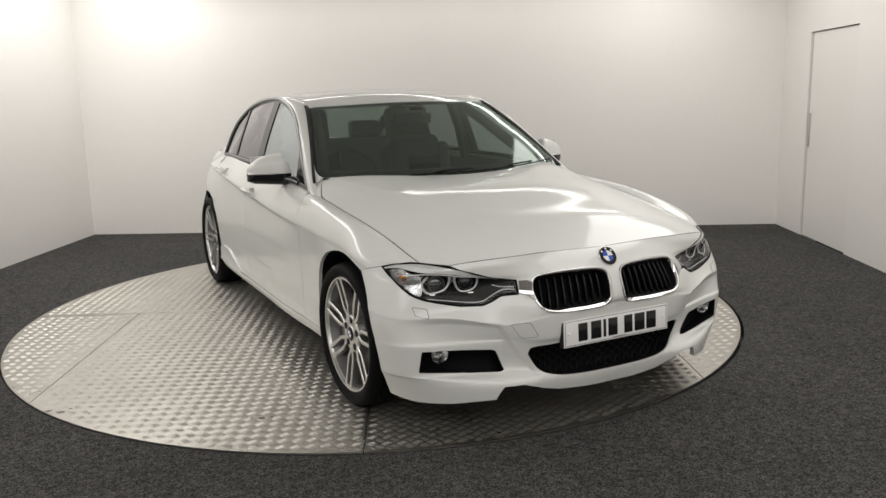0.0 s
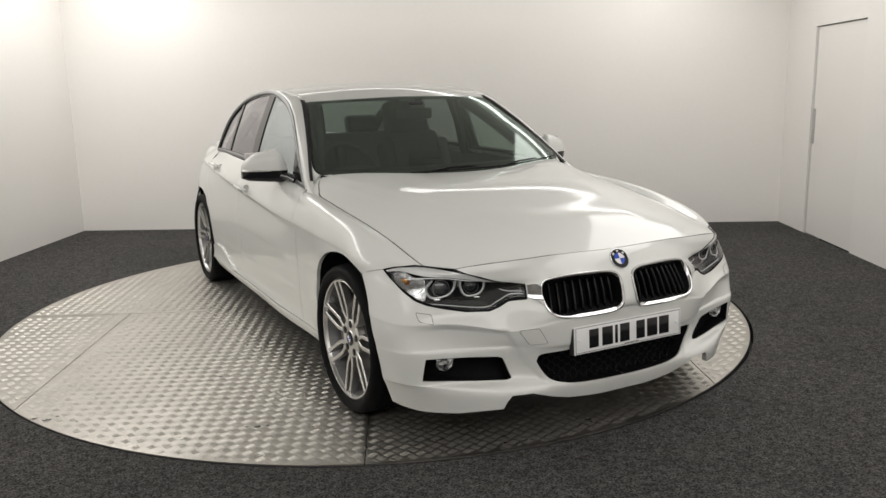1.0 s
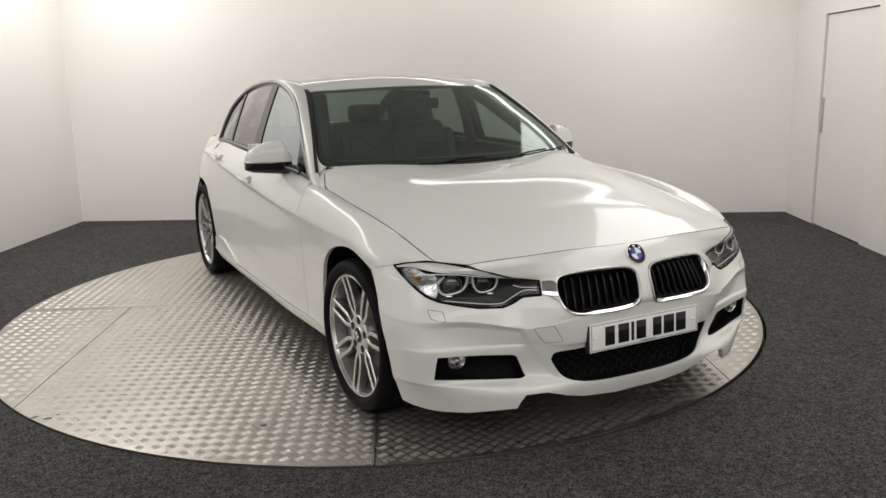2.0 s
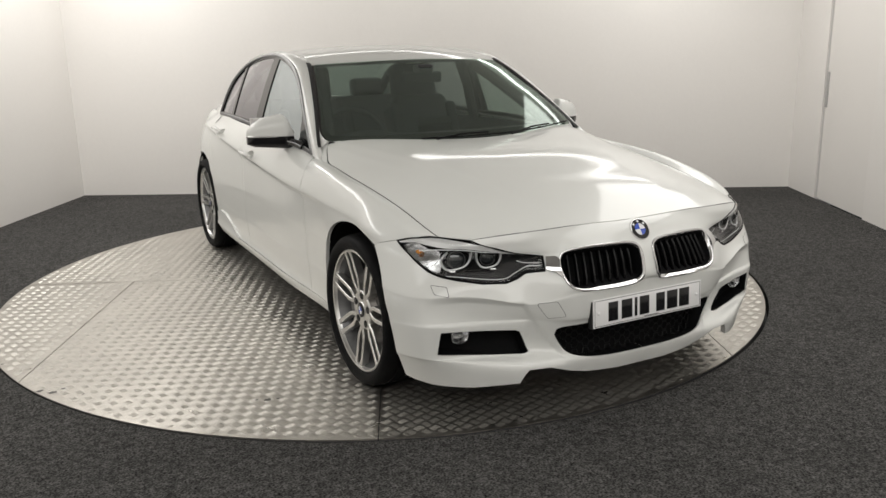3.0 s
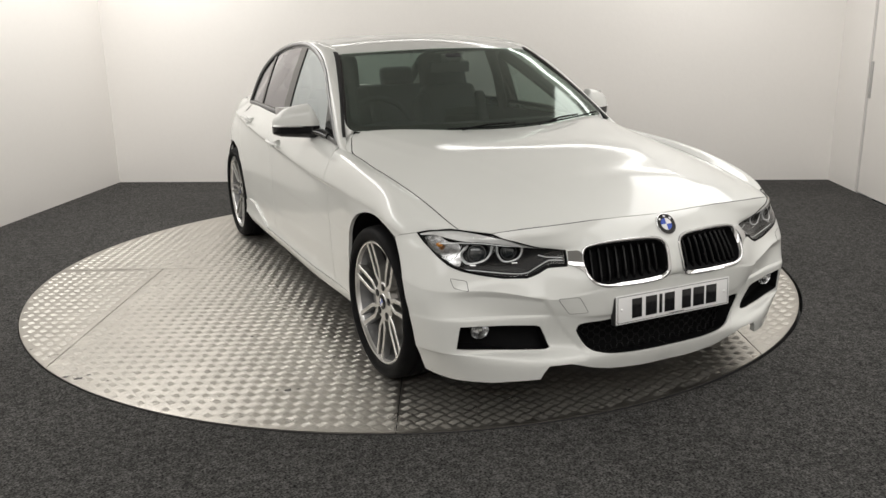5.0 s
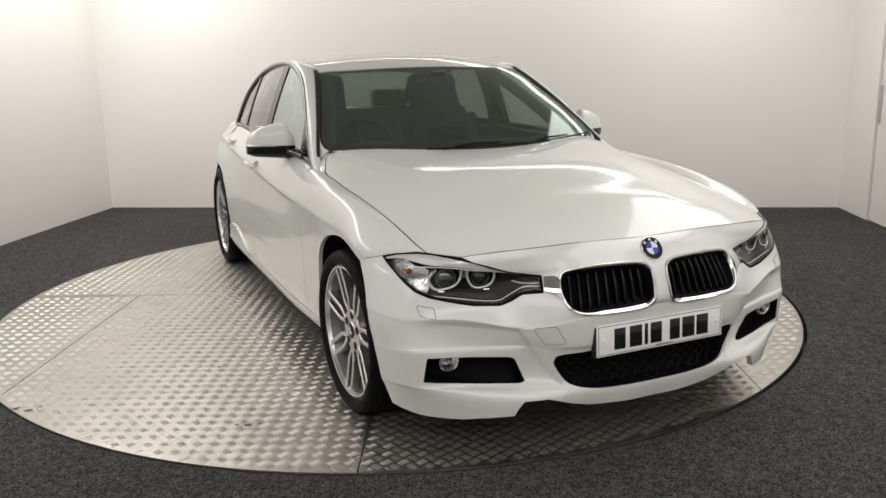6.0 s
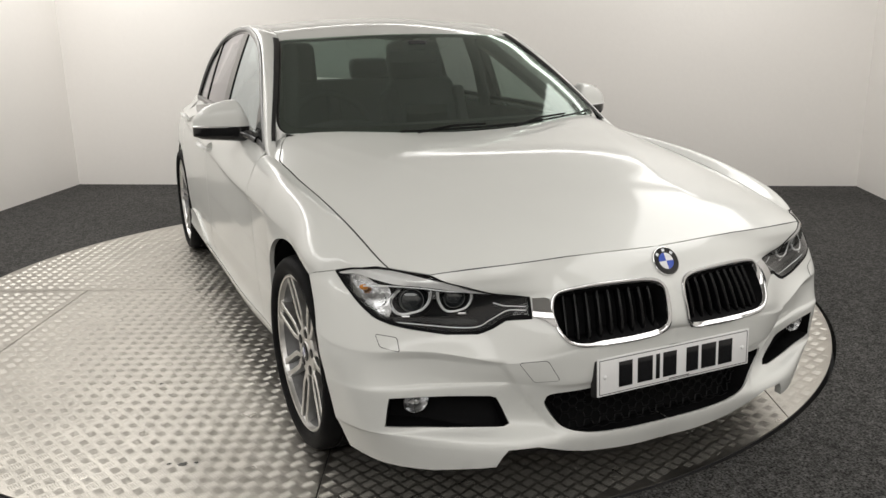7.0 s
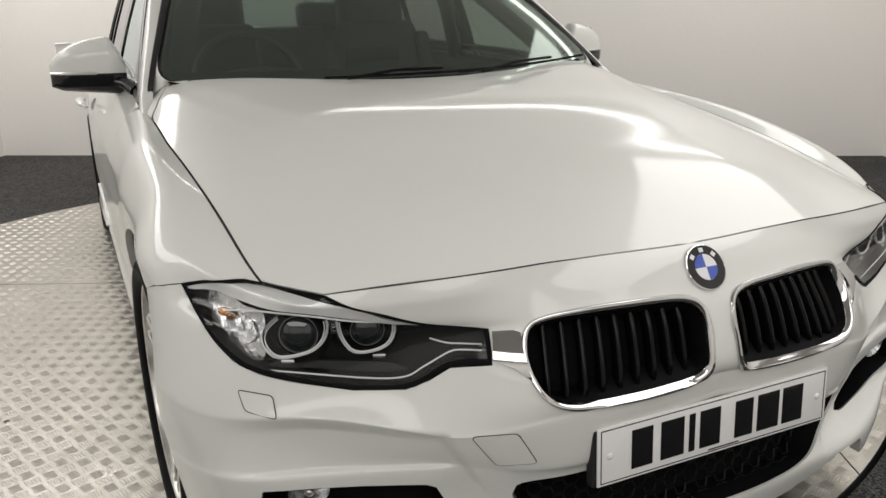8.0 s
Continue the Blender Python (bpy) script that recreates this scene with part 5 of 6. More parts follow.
def door_mirror(side):
    """A door mirror: white cap, black lower shell, indicator strip and arm."""
    n, m = 26, 28
    length, out_x, in_x = 0.225, 1.0, 0.79

    def section(s):
        """Half depth, top and bottom along the mirror from its tip (0) to the arm (1)."""
        top = 0.958 + 0.099 * math.sin(min(1, (s + 0.015) ** 0.55) * math.pi / 2) - 0.075 * (max(0, s - 0.8) / 0.2) ** 1.4
        low = 0.882 + 0.018 * (1 - s) + 0.010 * max(0, 0.15 - s) / 0.15
        deep = 0.062 * math.sin(min(1, (s + 0.03) ** 0.5 * 1.05) * math.pi / 2) - 0.012 * max(0, s - 0.8) / 0.2
        return deep, top, low

    def shell(z_of):
        verts, faces = [], []
        for i in range(n + 1):
            s = i / n
            deep, top, low = section(s)
            x = out_x + (in_x - out_x) * s
            yc = 1.035 - 0.055 * s
            split = 0.950
            for j in range(m):
                t = math.tau * j / m
                c, q = math.cos(t), math.sin(t)
                y = yc + deep * math.copysign(abs(c) ** 0.72, c) * (0.55 if c > 0 else 1.0)
                if z_of == "cap":
                    z = split + (top - split) * max(0, q) ** 0.6 if q > 0 else split
                else:
                    z = split - 0.001 - (split - 0.001 - low) * abs(min(0, q)) ** 0.35 if q < 0 else split - 0.001
                k = 1.0 if z_of == "cap" else 1.006
                verts.append((-side * x, yc + (y - yc) * k, z))
        for i in range(n):
            for j in range(m):
                a, b = i * m + j, i * m + (j + 1) % m
                faces.append((a, b, b + m, a + m))
        faces.append(tuple(range(m)))
        faces.append(tuple(n * m + j for j in range(m)))
        return verts, faces
    cap = skin("door_mirror", *shell("cap"), PAINT, car, "white door mirror with a black lower shell", sharp=50)
    skin("mirror_shell", *shell("low"), BLACK, cap, "gloss black lower shell", sharp=50)
    bm = bmesh.new()
    pts = []
    for i in range(14):
        s = 0.01 + i / 13 * 0.6
        deep, top, low = section(s)
        pts.append((-side * (out_x + (in_x - out_x) * s), 1.035 - 0.055 * s - deep * 1.0, 0.951))
    tube(bm, pts, 0.0045, 6)
    part("indicator_strip", bm, SATIN, cap, "slim silver indicator strip")
    bm = bmesh.new()
    tube(bm, [(-side * 0.86, 0.985, 0.928), (-side * 0.81, 0.95, 0.924), (-side * 0.785, 0.90, 0.914), (-side * 0.768, 0.84, 0.90)], [0.024, 0.027, 0.028, 0.028], 12, flat=0.7)
    part("mirror_arm", bm, BLACK, cap, "black mirror arm")
    bm = bmesh.new()
    box(bm, (0.16, 0.004, 0.085), (-side * 0.895, 1.052, 0.995), 0.0015)
    part("mirror_glass", bm, CHROME, cap, "mirror glass")


def corner_triangle():
    """The black sail at the foot of the window."""
    tri = straight_loop([(0.70, 0.886), (0.90, 0.897), (0.915, 0.95), (0.955, 1.06), (0.935, 1.056), (0.80, 0.962)], 0.015)
    both("mirror_sail", sheet(side_glass, tri, (), 0.02, 0, 0.012, True, lift=0.004), BLACK, car, "black mirror sail")


def door_handle(y, z):
    a = A1 + y - YC
    q, nn = surface(body, flank((y, z)))
    p, n = Vector(q[0]), Vector(nn[0])
    for side in (1, -1):
        base, out = Vector((side * p.x, p.y, p.z)), Vector((side * n.x, n.y, n.z))
        bm = bmesh.new()
        pts, rad = [], []
        for i in range(13):
            t = i / 12
            pts.append(base + Vector((0, (t - 0.5) * 0.21, 0.008 * (t - 0.5))) + out * (0.006 + 0.040 * math.sin(math.pi * (0.08 + 0.84 * t)) ** 0.6))
            rad.append(0.014 if 0.1 < t < 0.9 else 0.009)
        tube(bm, pts, rad, 10, flat=0.6)
        bmesh.ops.recalc_face_normals(bm, faces=bm.faces)
        handle = part("door_handle", bm, PAINT, car, "white bar door handle")
        verts, faces = [], []
        for k in (1.03, 0.97, 0.88, 0.72, 0.5, 0.25):
            at, nn_ = surface(body, handle_mouth(y, z, k))
            deep = 0.0035 if k > 1 else 0.004 + 0.026 * (1 - k ** 4)
            verts += [(side * a[0], a[1], a[2]) for a in at - nn_ * deep]
        for r in range(5):
            faces += [(r * 40 + i, r * 40 + (i + 1) % 40, r * 40 + 40 + (i + 1) % 40, r * 40 + 40 + i) for i in range(40)]
        faces.append(tuple(range(200, 240)))
        skin("handle_hollow", verts, faces, PAINT, handle, "white painted hollow behind the handle")


windows()
door_mirror(1)
door_mirror(-1)
corner_triangle()
for y, z in HANDLES:
    door_handle(y, z)

# screen edging, scuttle and wipers
pane_edge = straight_loop([(0, -0.02), (-0.90, -0.01), (-0.95, 0.005), (-0.98, 0.035), (-0.993, 0.08), (-1.0, 0.16), (-1.0, 0.985), (-0.985, 1.012), (0, 1.012)], 0.03, False)
pane_edge = np.concatenate([pane_edge, straight_loop([(0, 1.012), (0, 0.955)], 0.02, False)[1:-1], smooth_loop([(0, 0.955), (-0.5, 0.955), (-0.92, 0.95), (-0.968, 0.9), (-0.962, 0.2), (-0.945, 0.1), (-0.88, 0.065), (-0.4, 0.07), (0, 0.07)], False, 0.02)[:-1],
                            straight_loop([(0, 0.07), (0, -0.02)], 0.02, False)[:-1]])
made = sheet(windscreen, pane_edge, (), 0.03, 0, 0.0, False, (0.65, 0.75), whole=True, lift=-0.004)
add("screen_border", mesh_from("screen_border", made[0], made[1], BLACK, made[2]), car, "black screen border")


def scuttle():
    def low(sw):
        p = windscreen(np.stack([sw[:, 0], np.zeros(len(sw))], 1))
        d = sw[:, 1]
        return p + np.stack([0 * d, -0.16 * d, -0.035 * np.sin(np.clip(d, 0, 1) * math.pi / 2)], 1)
    area = np.concatenate([straight_loop([(0, -0.15), (-0.95, -0.15), (-0.93, 1), (0, 1)], 0.05, False), straight_loop([(0, 1), (0, -0.15)], 0.05, False)[1:-1]])
    made = sheet(low, area, (), 0.04, 0, 0, True, (0.7, 0.16), whole=True, lift=-0.012)
    add("scuttle", mesh_from("scuttle", made[0], made[1], MATT, made[2]), car, "black plastic scuttle under the windscreen")
    for s0, w0, s1, w1 in ((0.12, 0.004, 0.93, 0.04), (-0.42, 0.004, 0.3, 0.012)):
        p = [Vector(windscreen(np.array([[s0 + (s1 - s0) * t, w0 + (w1 - w0) * t]]))[0]) + Vector((0, -0.012, 0.006)) for t in np.linspace(0, 1, 12)]
        bm = bmesh.new()
        tube(bm, p, 0.004, 6)
        wiper = part("wiper", bm, DEEP, car, "black wiper blade")
        bm = bmesh.new()
        tube(bm, [p[7] + Vector((0, -0.008, 0.012)), p[4] + Vector((0, -0.014, 0.014)), p[1] + Vector((0, -0.05, 0.0))], 0.0045, 6)
        part("wiper_arm", bm, DEEP, wiper)


scuttle()


# ---- wheels ----
def wheel():
    """One wheel, its axle along x, its face towards -x, its outer rim edge at x = 0."""
    bm = bmesh.new()
    lathe(bm, [(0.2545, 0.010), (0.2555, 0.002), (0.2515, -0.001), (0.2455, 0.001), (0.2435, 0.012), (0.2415, 0.016)], 96, "x")
    rim = part("wheel", bm, SILVER, None, "seven double-spoke alloy wheel, machined silver", sharp=50)
    inner = bmesh.new()
    lathe(inner, [(0.2425, 0.016), (0.234, 0.034), (0.2245, 0.062), (0.2205, 0.12), (0.2265, 0.186)], 72, "x")
    part("barrel", inner, GREY_ALLOY, rim, "grey painted rim barrel")
    t = bmesh.new()
    tread = [(0.2535, 0.004), (0.262, -0.008), (0.275, -0.0145), (0.292, -0.0155), (0.307, -0.010), (0.318, 0.002), (0.3235, 0.018), (0.3255, 0.04), (0.319, 0.042), (0.319, 0.049), (0.326, 0.051), (0.3265, 0.085),
              (0.320, 0.087), (0.320, 0.095), (0.3265, 0.097), (0.3265, 0.125), (0.320, 0.127), (0.320, 0.135), (0.326, 0.137), (0.3245, 0.17), (0.320, 0.195), (0.308, 0.214), (0.29, 0.22), (0.265, 0.214), (0.2535, 0.205)]
    lathe(t, [(r if r < 0.28 else 0.28 + (r - 0.28) * 0.79, x) for r, x in tread], 120, "x")
    part("tyre", t, RUBBER, rim, "black low-profile tyre", sharp=60)
    hub = bmesh.new()
    lathe(hub, [(0.0, 0.020), (0.033, 0.020), (0.036, 0.023), (0.052, 0.0235), (0.076, 0.0225), (0.083, 0.028), (0.076, 0.07)], 60, "x")
    bmesh.ops.remove_doubles(hub, verts=hub.verts, dist=1e-6)
    part("hub", hub, SILVER, rim, sharp=40)
    cap = bmesh.new()
    lathe(cap, [(0.0, 0.0145), (0.026, 0.0155), (0.031, 0.018), (0.032, 0.024)], 40, "x")
    bmesh.ops.remove_doubles(cap, verts=cap.verts, dist=1e-6)
    part("centre_cap", cap, BLACK, rim, "round centre cap")
    for q in range(4):
        dot = bmesh.new()
        mid = dot.verts.new((0.0142, 0, 0))
        arc = [dot.verts.new((0.0146, 0.0165 * math.cos(q * math.pi / 2 + i * math.pi / 16), 0.0165 * math.sin(q * math.pi / 2 + i * math.pi / 16))) for i in range(9)]
        for a, b in zip(arc, arc[1:]):
            dot.faces.new((mid, a, b))
        part("cap_quarter", dot, BADGE_BLUE if q % 2 else BADGE_WHITE, rim)

    def blade(mat, ang, offset, name, wide_k, back):
        """A spoke that runs outwards beside the pair's middle line."""
        b = bmesh.new()
        rows = []
        for i in range(21):
            s = i / 20
            r = 0.048 + (0.247 - 0.048) * s
            fork = min(1, max(0, (r - 0.066) / 0.062))
            o = offset * (0.0045 + 0.0195 * fork * fork * (3 - 2 * fork) - 0.002 * max(0, s - 0.6))
            wide = (0.0097 - 0.0014 * math.sin(s * math.pi * 0.85) + 0.003 * max(0, s - 0.85) / 0.15 + 0.002 * max(0, 0.25 - s) / 0.25) * wide_k
            face = 0.024 - 0.004 * math.sin(s * math.pi) - 0.019 * s ** 2.2
            deep = 0.03 + 0.012 * (1 - s)
            rows.append([b.verts.new((x, r, y)) for x, y in ((face + back + 0.0022, o - wide), (face + back, o - wide * 0.72), (face + back, o + wide * 0.72), (face + back + 0.0022, o + wide), (face + deep, o + wide * 0.9), (face + deep, o - wide * 0.9))])
        for p, q in zip(rows, rows[1:]):
            for j in range(6):
                b.faces.new((p[j], p[(j + 1) % 6], q[(j + 1) % 6], q[j]))
        b.faces.new(rows[0])
        b.faces.new(rows[-1])
        bmesh.ops.rotate(b, cent=(0, 0, 0), matrix=Matrix.Rotation(ang, 3, "X"), verts=b.verts)
        part(name, b, mat, rim, sharp=30)
    for k in range(7):
        ang = radians(70 + 360 / 7 * k)
        for offset in (-1, 1):
            blade(SILVER, ang, offset, "spoke", 1.0, 0.0)
    for k in range(5):
        ang = radians(94 + 72 * k)
        bolt = bmesh.new()
        lathe(bolt, [(0.0, 0.026), (0.012, 0.026), (0.0155, 0.027), (0.016, 0.04)], 16, "x")
        bmesh.ops.remove_doubles(bolt, verts=bolt.verts, dist=1e-6)
        bmesh.ops.scale(bolt, vec=(1, 1.0, 1.0), verts=bolt.verts)
        bmesh.ops.translate(bolt, vec=(-0.006, 0.062 * math.cos(ang), 0.062 * math.sin(ang)), verts=bolt.verts)
        part("wheel_bolt", bolt, LAMP_DARK, rim)
    return rim


first = wheel()
first.parent = car
first.matrix_basis = pose(-0.862, 0, 0.317, 0, 0, 2)
for y, out, side in ((2.81, 0.868, 1), (0, 0.862, -1), (2.81, 0.868, -1)):
    turn = 0 if side == 1 else 180
    copy_thing(first, pose(-side * out, y, 0.317, 31 if y else 10, 0, turn))


def brake(y, side):
    bm = bmesh.new()
    lathe(bm, [(0.07, 0.0), (0.165, 0.0), (0.166, 0.004), (0.166, 0.02), (0.165, 0.024), (0.07, 0.024)], 60, "x")
    disc = part("brake_disc", bm, IRON, car, "grey iron brake disc", m=pose(-side * 0.80 + (0 if side == 1 else -0.024), y, 0.317))
    bm = bmesh.new()
    lathe(bm, [(0.10, -0.022), (0.168, -0.022), (0.178, -0.01), (0.178, 0.04), (0.10, 0.04)], 10, "x", radians(-30), radians(60))
    part("brake_caliper", bm, GREY_ALLOY, disc, "grey brake caliper")


for y in (0, 2.81):
    for side in (1, -1):
        brake(y, side)


def arch_liner(y, side, r):
    bm = bmesh.new()
    n = 28
    rows = []
    for i in range(n + 1):
        t = radians(-8) + radians(196) * i / n
        rows.append([bm.verts.new((-side * x, y + k * r * math.cos(t), 0.32 + k * r * math.sin(t))) for x, k in ((0.858, 0.985), (0.80, 1.06), (0.52, 1.06))])
    inner = bm.verts.new((-side * 0.52, y, 0.325))
    for a, b in zip(rows, rows[1:]):
        for j in range(2):
            bm.faces.new((a[j], a[j + 1], b[j + 1], b[j]))
        bm.faces.new((a[2], inner, b[2]))
    part("arch_liner", bm, MATT, car, "black wheel-arch liner")


for y, r in ((0.0, 0.372), (2.81, 0.366)):
    for side in (1, -1):
        arch_liner(y, side, r)
bm = bmesh.new()
box(bm, (1.0, 4.1, 0.06), (0, 1.5, 0.235), 0.02)
part("underbody", bm, MATT, car, "black underbody tray")
bm = bmesh.new()
box(bm, (1.52, 1.95, 0.05), (0, 1.4, 0.225), 0.02)
part("floor_pan", bm, MATT, car, "black floor pan")
bm = bmesh.new()
box(bm, (1.0, 0.5, 0.04), (0, -0.36, 0.215), 0.01)
part("front_undertray", bm, MATT, car, "black front undertray")


# ---- the cabin ----
def dashboard():
    verts, faces = [], []
    n = 30
    prof = [(0.62, 0.80), (0.66, 0.905), (0.76, 0.925), (0.90, 0.925), (1.0, 0.91), (1.06, 0.87), (1.09, 0.78), (1.08, 0.62), (0.98, 0.42)]
    for i in range(n + 1):
        x = -0.70 + 1.40 * i / n
        for y, z in prof:
            hood_up = 0.035 * math.exp(-((x + 0.37) / 0.17) ** 2) if 0.9 < y < 1.08 and z > 0.8 else 0
            verts.append((x, y + 0.12 * (x / 0.7) ** 2, z + hood_up - 0.012 * (x / 0.7) ** 2))
    m = len(prof)
    for i in range(n):
        for j in range(m - 1):
            a = i * m + j
            faces.append((a, a + 1, a + m + 1, a + m))
    skin("dashboard", verts, faces, CABIN, car, "dark grey dashboard", sharp=50)
    bm = bmesh.new()
    box(bm, (0.20, 0.012, 0.075), (0.02, 0.985, 0.955), 0.006)
    part("centre_display", bm, BLACK, car, "black centre display")


def steering_wheel():
    m = pose(-0.37, 1.17, 0.875, 64, 0, 0)
    bm = bmesh.new()
    tube(bm, [(0.187 * math.cos(t), 0.187 * math.sin(t), 0) for t in np.linspace(0, math.tau, 48, endpoint=False)], 0.0155, 10, True)
    ring = part("steering_wheel", bm, CABIN, car, "black leather steering wheel", m=m)
    bm = bmesh.new()
    box(bm, (0.17, 0.13, 0.04), (0, -0.01, -0.02), 0.018)
    part("airbag_cover", bm, CABIN, ring)
    for t in (5, 175, 250, 290):
        bm = bmesh.new()
        c, s = math.cos(radians(t)), math.sin(radians(t))
        tube(bm, [(0.06 * c, 0.05 * s, -0.02), (0.18 * c, 0.18 * s, 0)], [0.02, 0.011], 8, flat=0.5)
        part("steering_spoke", bm, SATIN if t > 200 else CABIN, ring)
    bm = bmesh.new()
    tube(bm, [(0, -0.02, -0.03), (0, -0.02, -0.25)], 0.04, 12)
    part("column", bm, CABIN, ring)


def seat(name, x, y, width, head_z):
    hub_ = bmesh.new()
    box(hub_, (width, 0.50, 0.16), (x, y - 0.22, 0.48), 0.05, seg=4)
    cushion = part(name, hub_, CABIN, car, "dark leather car seat with headrest")
    bm = bmesh.new()
    verts = box(bm, (width, 0.14, 0.62), (0, 0, 0.31), 0.055, seg=4)
    for v in bm.verts:
        k = v.co.z / 0.62
        v.co.x *= 1.0 - 0.28 * max(0, k - 0.35) / 0.65
        v.co.y += -0.03 * (abs(v.co.x) / (width / 2)) ** 2
    part("backrest", bm, CABIN, cushion, m=pose(x, y, 0.47, -21, 0, 0))
    for off in (-1, 1):
        bm = bmesh.new()
        box(bm, (0.07, 0.16, 0.5), (off * width * 0.40, -0.03, 0.30), 0.03, seg=3)
        part("side_bolster", bm, CABIN, cushion, m=pose(x, y, 0.47, -21, 0, 0))
    bm = bmesh.new()
    box(bm, (0.31, 0.11, 0.25), (0, 0, -0.03), 0.05, seg=4)
    part("headrest", bm, CABIN, cushion, m=pose(x, y + 0.27, head_z, -12, 0, 0))
    for off in (-0.06, 0.06):
        bm = bmesh.new()
        tube(bm, [(x + off, y + 0.27, head_z - 0.05), (x + off, y + 0.25, head_z - 0.16)], 0.006, 8)
        part("headrest_post", bm, CHROME, cushion)


def cabin_shell():
    bm = bmesh.new()
    box(bm, (1.45, 2.5, 0.04), (0, 1.9, 0.31))
    part("cabin_floor", bm, CABIN, car, "dark cabin carpet")
    for side in (1, -1):
        bm = bmesh.new()
        box(bm, (0.04, 2.1, 0.62), (-side * 0.735, 1.75, 0.60), 0.015)
        part("door_trim", bm, CABIN, car, "dark inner door trim")
        # lower belt of the window inside
        for y, wide, lean in ((1.76, 0.10, 0.02),):
            bm = bmesh.new()
            tube(bm, [(-side * 0.715, y, 0.90), (-side * 0.665, y + 0.0, 1.12), (-side * 0.60, y - 0.01, 1.29)], [0.05, 0.045, 0.05], 8, flat=0.5)
            part("pillar_trim", bm, CABIN, car, "dark door-pillar trim")
        bm = bmesh.new()
        pts = [(-side * (x - 0.045), y + 0.02, z - 0.03) for x, y, z in RAIL[::4] if 1.3 < y < 2.6]
        tube(bm, pts, 0.024, 8)
        part("rail_lining", bm, LINING, car, "dark roof-rail lining")
        bm = bmesh.new()
        pts = [(-side * (x - 0.062), y + 0.06, z - 0.05) for x, y, z in RAIL[::4] if 0.74 < y < 1.36]
        tube(bm, pts, 0.037, 10, flat=0.8)
        part("pillar_lining", bm, LINING, car, "dark screen-pillar trim")
        bm = bmesh.new()
        tube(bm, [(-side * 0.49, 2.62, 1.19), (-side * 0.52, 2.85, 1.07), (-side * 0.54, 3.05, 0.97)], [0.03, 0.035, 0.04], 8)
        part("rear_pillar_trim", bm, CABIN, car, "dark rear-pillar trim")
    area = np.concatenate([straight_loop([(0, 1.17), (-0.5, 1.27), (-0.5, 2.48), (0, 2.48)], 0.05, False), straight_loop([(0, 2.48), (0, 1.17)], 0.05, False)[1:-1]])
    made = sheet(roof, area, (), 0.06, 0, 0, False, whole=True, lift=-0.03)
    add("headlining", mesh_from("headlining", made[0], made[1], LINING, made[2]), car, "anthracite headlining")
    bm = bmesh.new()
    box(bm, (1.1, 0.5, 0.03), (0, 2.98, 0.985), 0.01)
    part("parcel_shelf", bm, CABIN, car, "dark parcel shelf")
    bm = bmesh.new()
    box(bm, (1.36, 0.16, 0.60), (0, 0, 0.3), 0.05, seg=3)
    part("rear_backrest", bm, CABIN, car, "dark leather rear bench backrest", m=pose(0, 2.52, 0.46, -24, 0, 0))
    bm = bmesh.new()
    box(bm, (1.36, 0.5, 0.16), (0, 2.35, 0.43), 0.05, seg=3)
    part("rear_bench", bm, CABIN, car, "dark leather rear bench")
    for x in (-0.36, 0.36):
        bm = bmesh.new()
        box(bm, (0.25, 0.09, 0.13), (0, 0, 0), 0.04, seg=4)
        part("rear_headrest", bm, CABIN, car, "dark rear headrest", m=pose(x, 2.77, 1.085, -15, 0, 0))
    bm = bmesh.new()
    box(bm, (0.22, 0.03, 0.06), (0, 0, 0), 0.014, seg=3)
    mirror = part("inner_mirror", bm, CABIN, car, "black interior mirror", m=pose(0.0, 1.09, 1.205, 12, 0, -14))
    bm = bmesh.new()
    box(bm, (0.205, 0.003, 0.048), (0, 0.015, 0), 0.001)
    part("mirror_glass", bm, CHROME, mirror, "mirror glass")
    bm = bmesh.new()
    box(bm, (0.09, 0.09, 0.045), (0.0, 1.07, 1.25), 0.018, seg=3)
    part("sensor_housing", bm, CABIN, car, "black sensor housing")


dashboard()
steering_wheel()
for x in (-0.37, 0.37):
    seat("front_seat", x, 1.72, 0.50, 1.165)
cabin_shell()


# ---- the turntable's tread plates and their raised pattern ----
WEAVE = radians(-24.9)
EA, EN = np.array([math.cos(WEAVE), math.sin(WEAVE)]), np.array([-math.sin(WEAVE), math.cos(WEAVE)])


def tread_sheet(e0, e1, n0, n1):
    """One plate: a rectangle in the pattern's axes, cut by the turntable's rim."""
    n = 220
    rim = [(TABLE_R * math.cos(math.tau * i / n), TABLE_R * math.sin(math.tau * i / n)) for i in range(n)]
    poly = [(x * EA[0] + y * EA[1], x * EN[0] + y * EN[1]) for x, y in rim]
    g = 0.0022
    for axis, lim, keep_low in ((0, e1 - g, True), (0, e0 + g, False), (1, n1 - g, True), (1, n0 + g, False)):
        out = []
        for p, q in zip(poly, poly[1:] + poly[:1]):
            a, b = p[axis] - lim, q[axis] - lim
            if keep_low:
                a, b = -a, -b
            if a >= 0:
                out.append(p)
            if a * b < 0:
                t = a / (a - b)
                out.append((p[0] + (q[0] - p[0]) * t, p[1] + (q[1] - p[1]) * t))
        poly = out
    bm = bmesh.new()
    up = [bm.verts.new((EA[0] * e + EN[0] * k, EA[1] * e + EN[1] * k, -0.001)) for e, k in poly]
    down = [bm.verts.new((v.co.x, v.co.y, -0.006)) for v in up]
    bm.faces.new(up)
    for i in range(len(up)):
        j = (i + 1) % len(up)
        bm.faces.new((up[i], up[j], down[j], down[i]))
    part("tread_sheet", bm, PLATE, table, "bare aluminium tread plate", sharp=30)


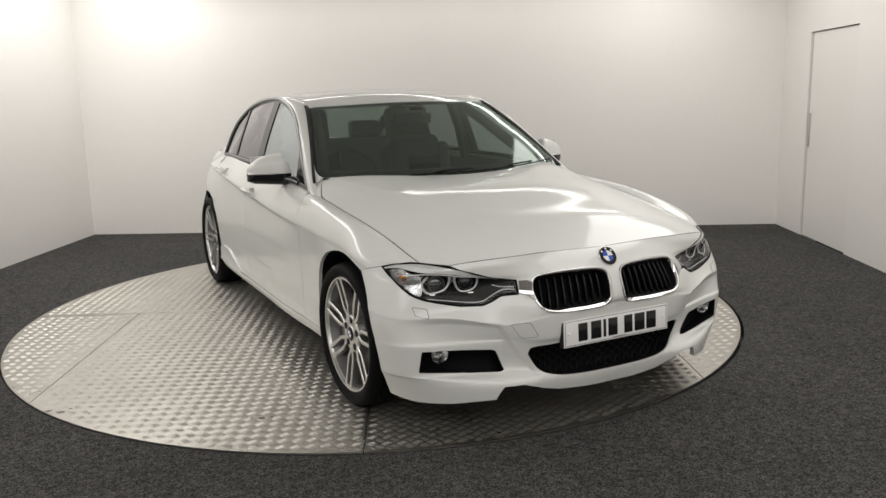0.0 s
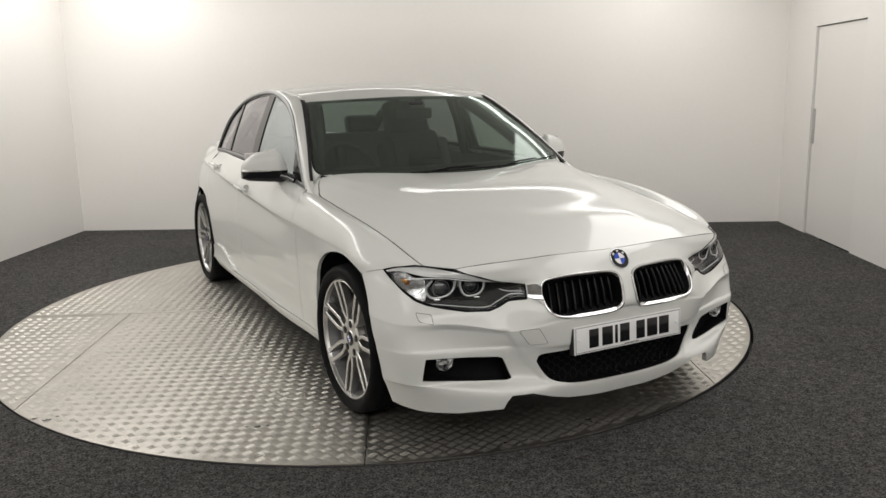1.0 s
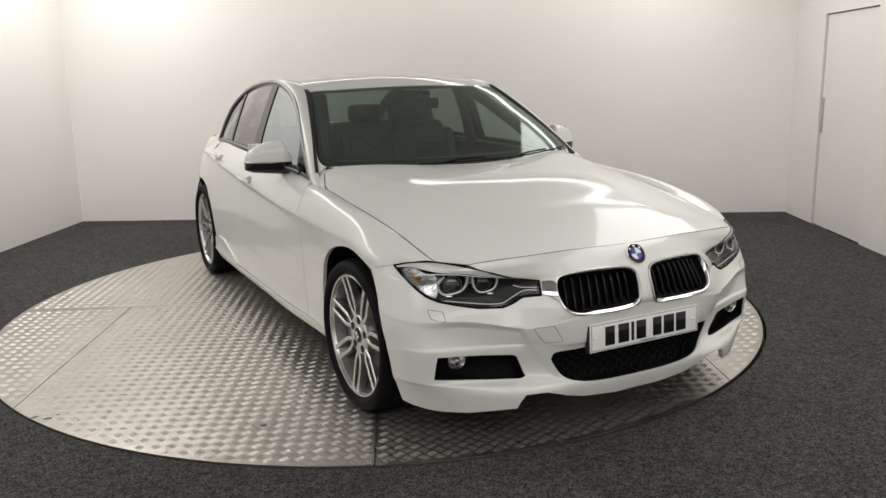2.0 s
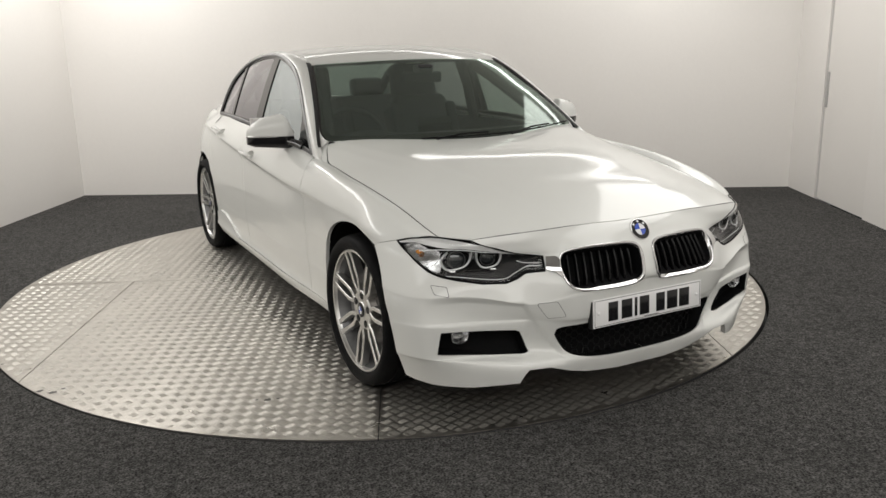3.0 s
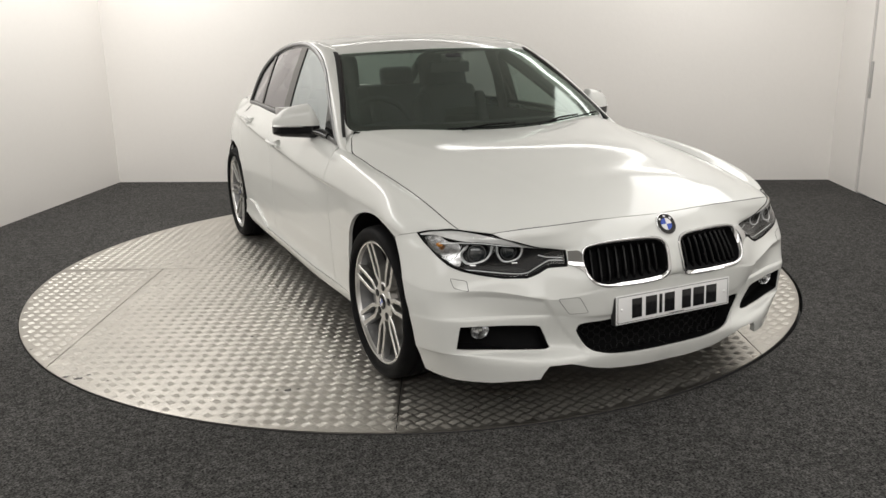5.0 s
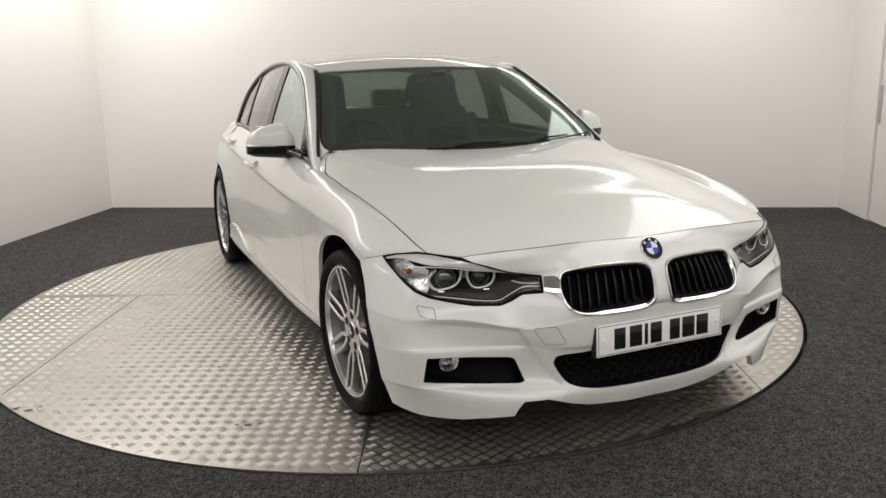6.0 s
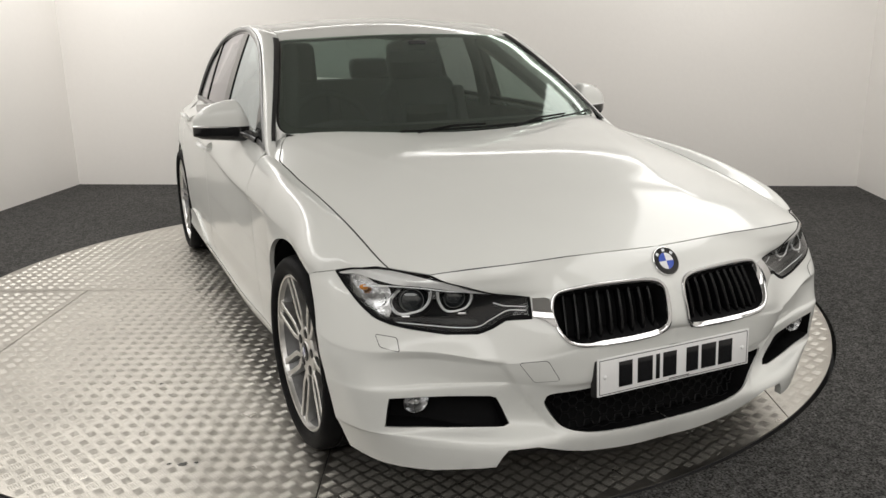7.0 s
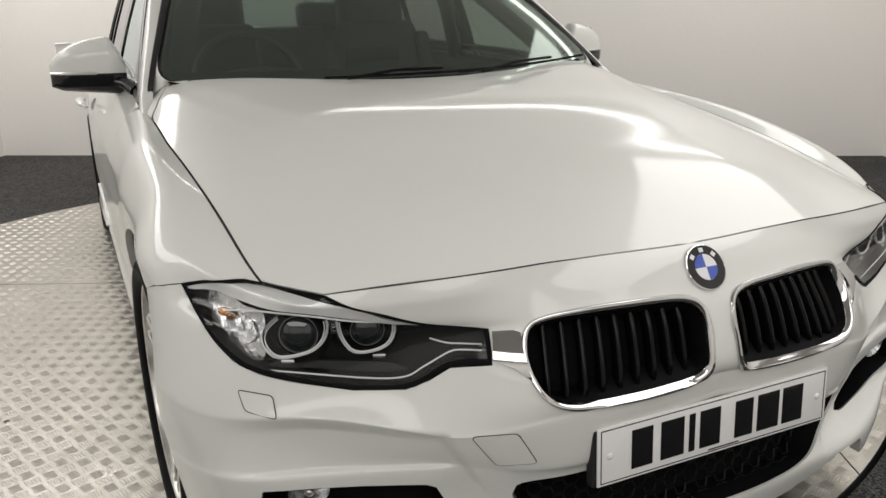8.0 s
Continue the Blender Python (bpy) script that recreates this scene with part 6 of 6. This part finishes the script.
for e0, e1, n0, n1 in ((-9, -1.56, -9, 0), (-1.56, 0, -9, 0), (0, 1.56, -9, 0), (1.56, 9, -9, 0), (-9, 0, 0, 9), (0, 9, 0, 9)):
    tread_sheet(e0, e1, n0, n1)


def tread_bars():
    """Raised bars in groups of five, turned by a right angle from group to group."""
    pitch = 0.0597
    m = int(TABLE_R / pitch) + 2
    gi, gj = np.meshgrid(np.arange(-m, m + 1), np.arange(-m, m + 1))
    gi, gj = gi.ravel(), gj.ravel()
    rng = np.random.default_rng(4)
    cells, turns = [], []
    for half, diag in ((0.0, (1, 1)), (0.5, (1, -1))):
        c = np.stack([(gi + half) * pitch, (gj + half) * pitch], 1)
        d = np.array(diag) / math.sqrt(2)
        for k in range(-2, 3):
            side = np.array([-d[1], d[0]]) * 0.0076 * k
            cells.append(c + side)
            turns.append(np.tile(d, (len(c), 1)))
    c, d = np.concatenate(cells), np.concatenate(turns)
    ok = np.linalg.norm(c, axis=1) < TABLE_R - 0.02
    ok &= np.abs(c[:, 1]) > 0.012
    for seam, low in ((-1.56, True), (0.0, False), (1.56, True)):
        ok &= ~((np.abs(c[:, 0] - seam) < 0.012) & ((c[:, 1] < 0) | (not low)))
    c, d = c[ok], d[ok]
    n = len(c)
    q = np.stack([-d[:, 1], d[:, 0]], 1)
    half_l, half_w, tall = 0.0185, 0.0033, 0.0014
    shape = [(-1, 0, 0), (-0.6, -1, 0), (0.6, -1, 0), (1, 0, 0), (0.6, 1, 0), (-0.6, 1, 0), (-0.75, 0, 0.9), (-0.5, -0.32, 1), (0.5, -0.32, 1), (0.75, 0, 0.9), (0.5, 0.32, 1), (-0.5, 0.32, 1)]
    verts = np.zeros((n, 12, 3))
    for i, (a, b, h) in enumerate(shape):
        flat = c + d * (a * half_l) + q * (b * half_w)
        verts[:, i, 0] = flat[:, 0] * EA[0] + flat[:, 1] * EN[0]
        verts[:, i, 1] = flat[:, 0] * EA[1] + flat[:, 1] * EN[1]
        verts[:, i, 2] = -0.0013 + h * tall * (0.9 + 0.2 * rng.random(n))
    quads = np.array([(i, (i + 1) % 6, 6 + (i + 1) % 6, 6 + i) for i in range(6)] + [(7, 8, 10, 11)])
    tris = np.array([(6, 7, 11), (8, 9, 10)])
    base = np.arange(n)[:, None, None] * 12
    fq, ft = (base + quads).reshape(-1, 4), (base + tris).reshape(-1, 3)
    me = bpy.data.meshes.new("tread_pattern")
    me.vertices.add(n * 12)
    me.vertices.foreach_set("co", verts.ravel())
    loops = np.concatenate([fq.ravel(), ft.ravel()])
    me.loops.add(len(loops))
    me.loops.foreach_set("vertex_index", loops)
    me.polygons.add(len(fq) + len(ft))
    me.polygons.foreach_set("loop_start", np.concatenate([np.arange(len(fq)) * 4, len(fq) * 4 + np.arange(len(ft)) * 3]))
    me.update(calc_edges=True)
    me.validate()
    me.materials.append(PLATE_BARS)
    tagged(add("tread_pattern", me, table, "raised five-bar tread pattern"), kind="stuff")


tread_bars()


def scuff(x, y, size, seed):
    """A small dark grease mark pressed into the plate."""
    rng = np.random.default_rng(seed)
    bm = bmesh.new()
    r = size * (0.45 + 0.55 * rng.random(18))
    ring = [bm.verts.new((x + r[i] * math.cos(i * math.tau / 18) * 1.5, y + r[i] * math.sin(i * math.tau / 18), 0.0005)) for i in range(18)]
    mid = bm.verts.new((x, y, 0.0006))
    for a, b in zip(ring, ring[1:] + ring[:1]):
        bm.faces.new((mid, a, b))
    part("grease_mark", bm, GREASE, table, "small dark grease mark", m=Matrix.Translation((-TABLE[0], -TABLE[1], 0)))


for x, y, size, seed in ((-1.25, 0.03, 0.016, 3), (-1.29, 0.05, 0.008, 8), (-1.21, 0.02, 0.007, 9), (-2.06, 0.60, 0.013, 5), (-2.01, 0.555, 0.016, 11), (-1.97, 0.575, 0.008, 14), (-2.09, 0.56, 0.007, 17), (-1.90, 0.47, 0.006, 21), (-2.20, 1.02, 0.007, 23), (-1.25, 0.70, 0.009, 27)):
    scuff(x, y, size, seed)
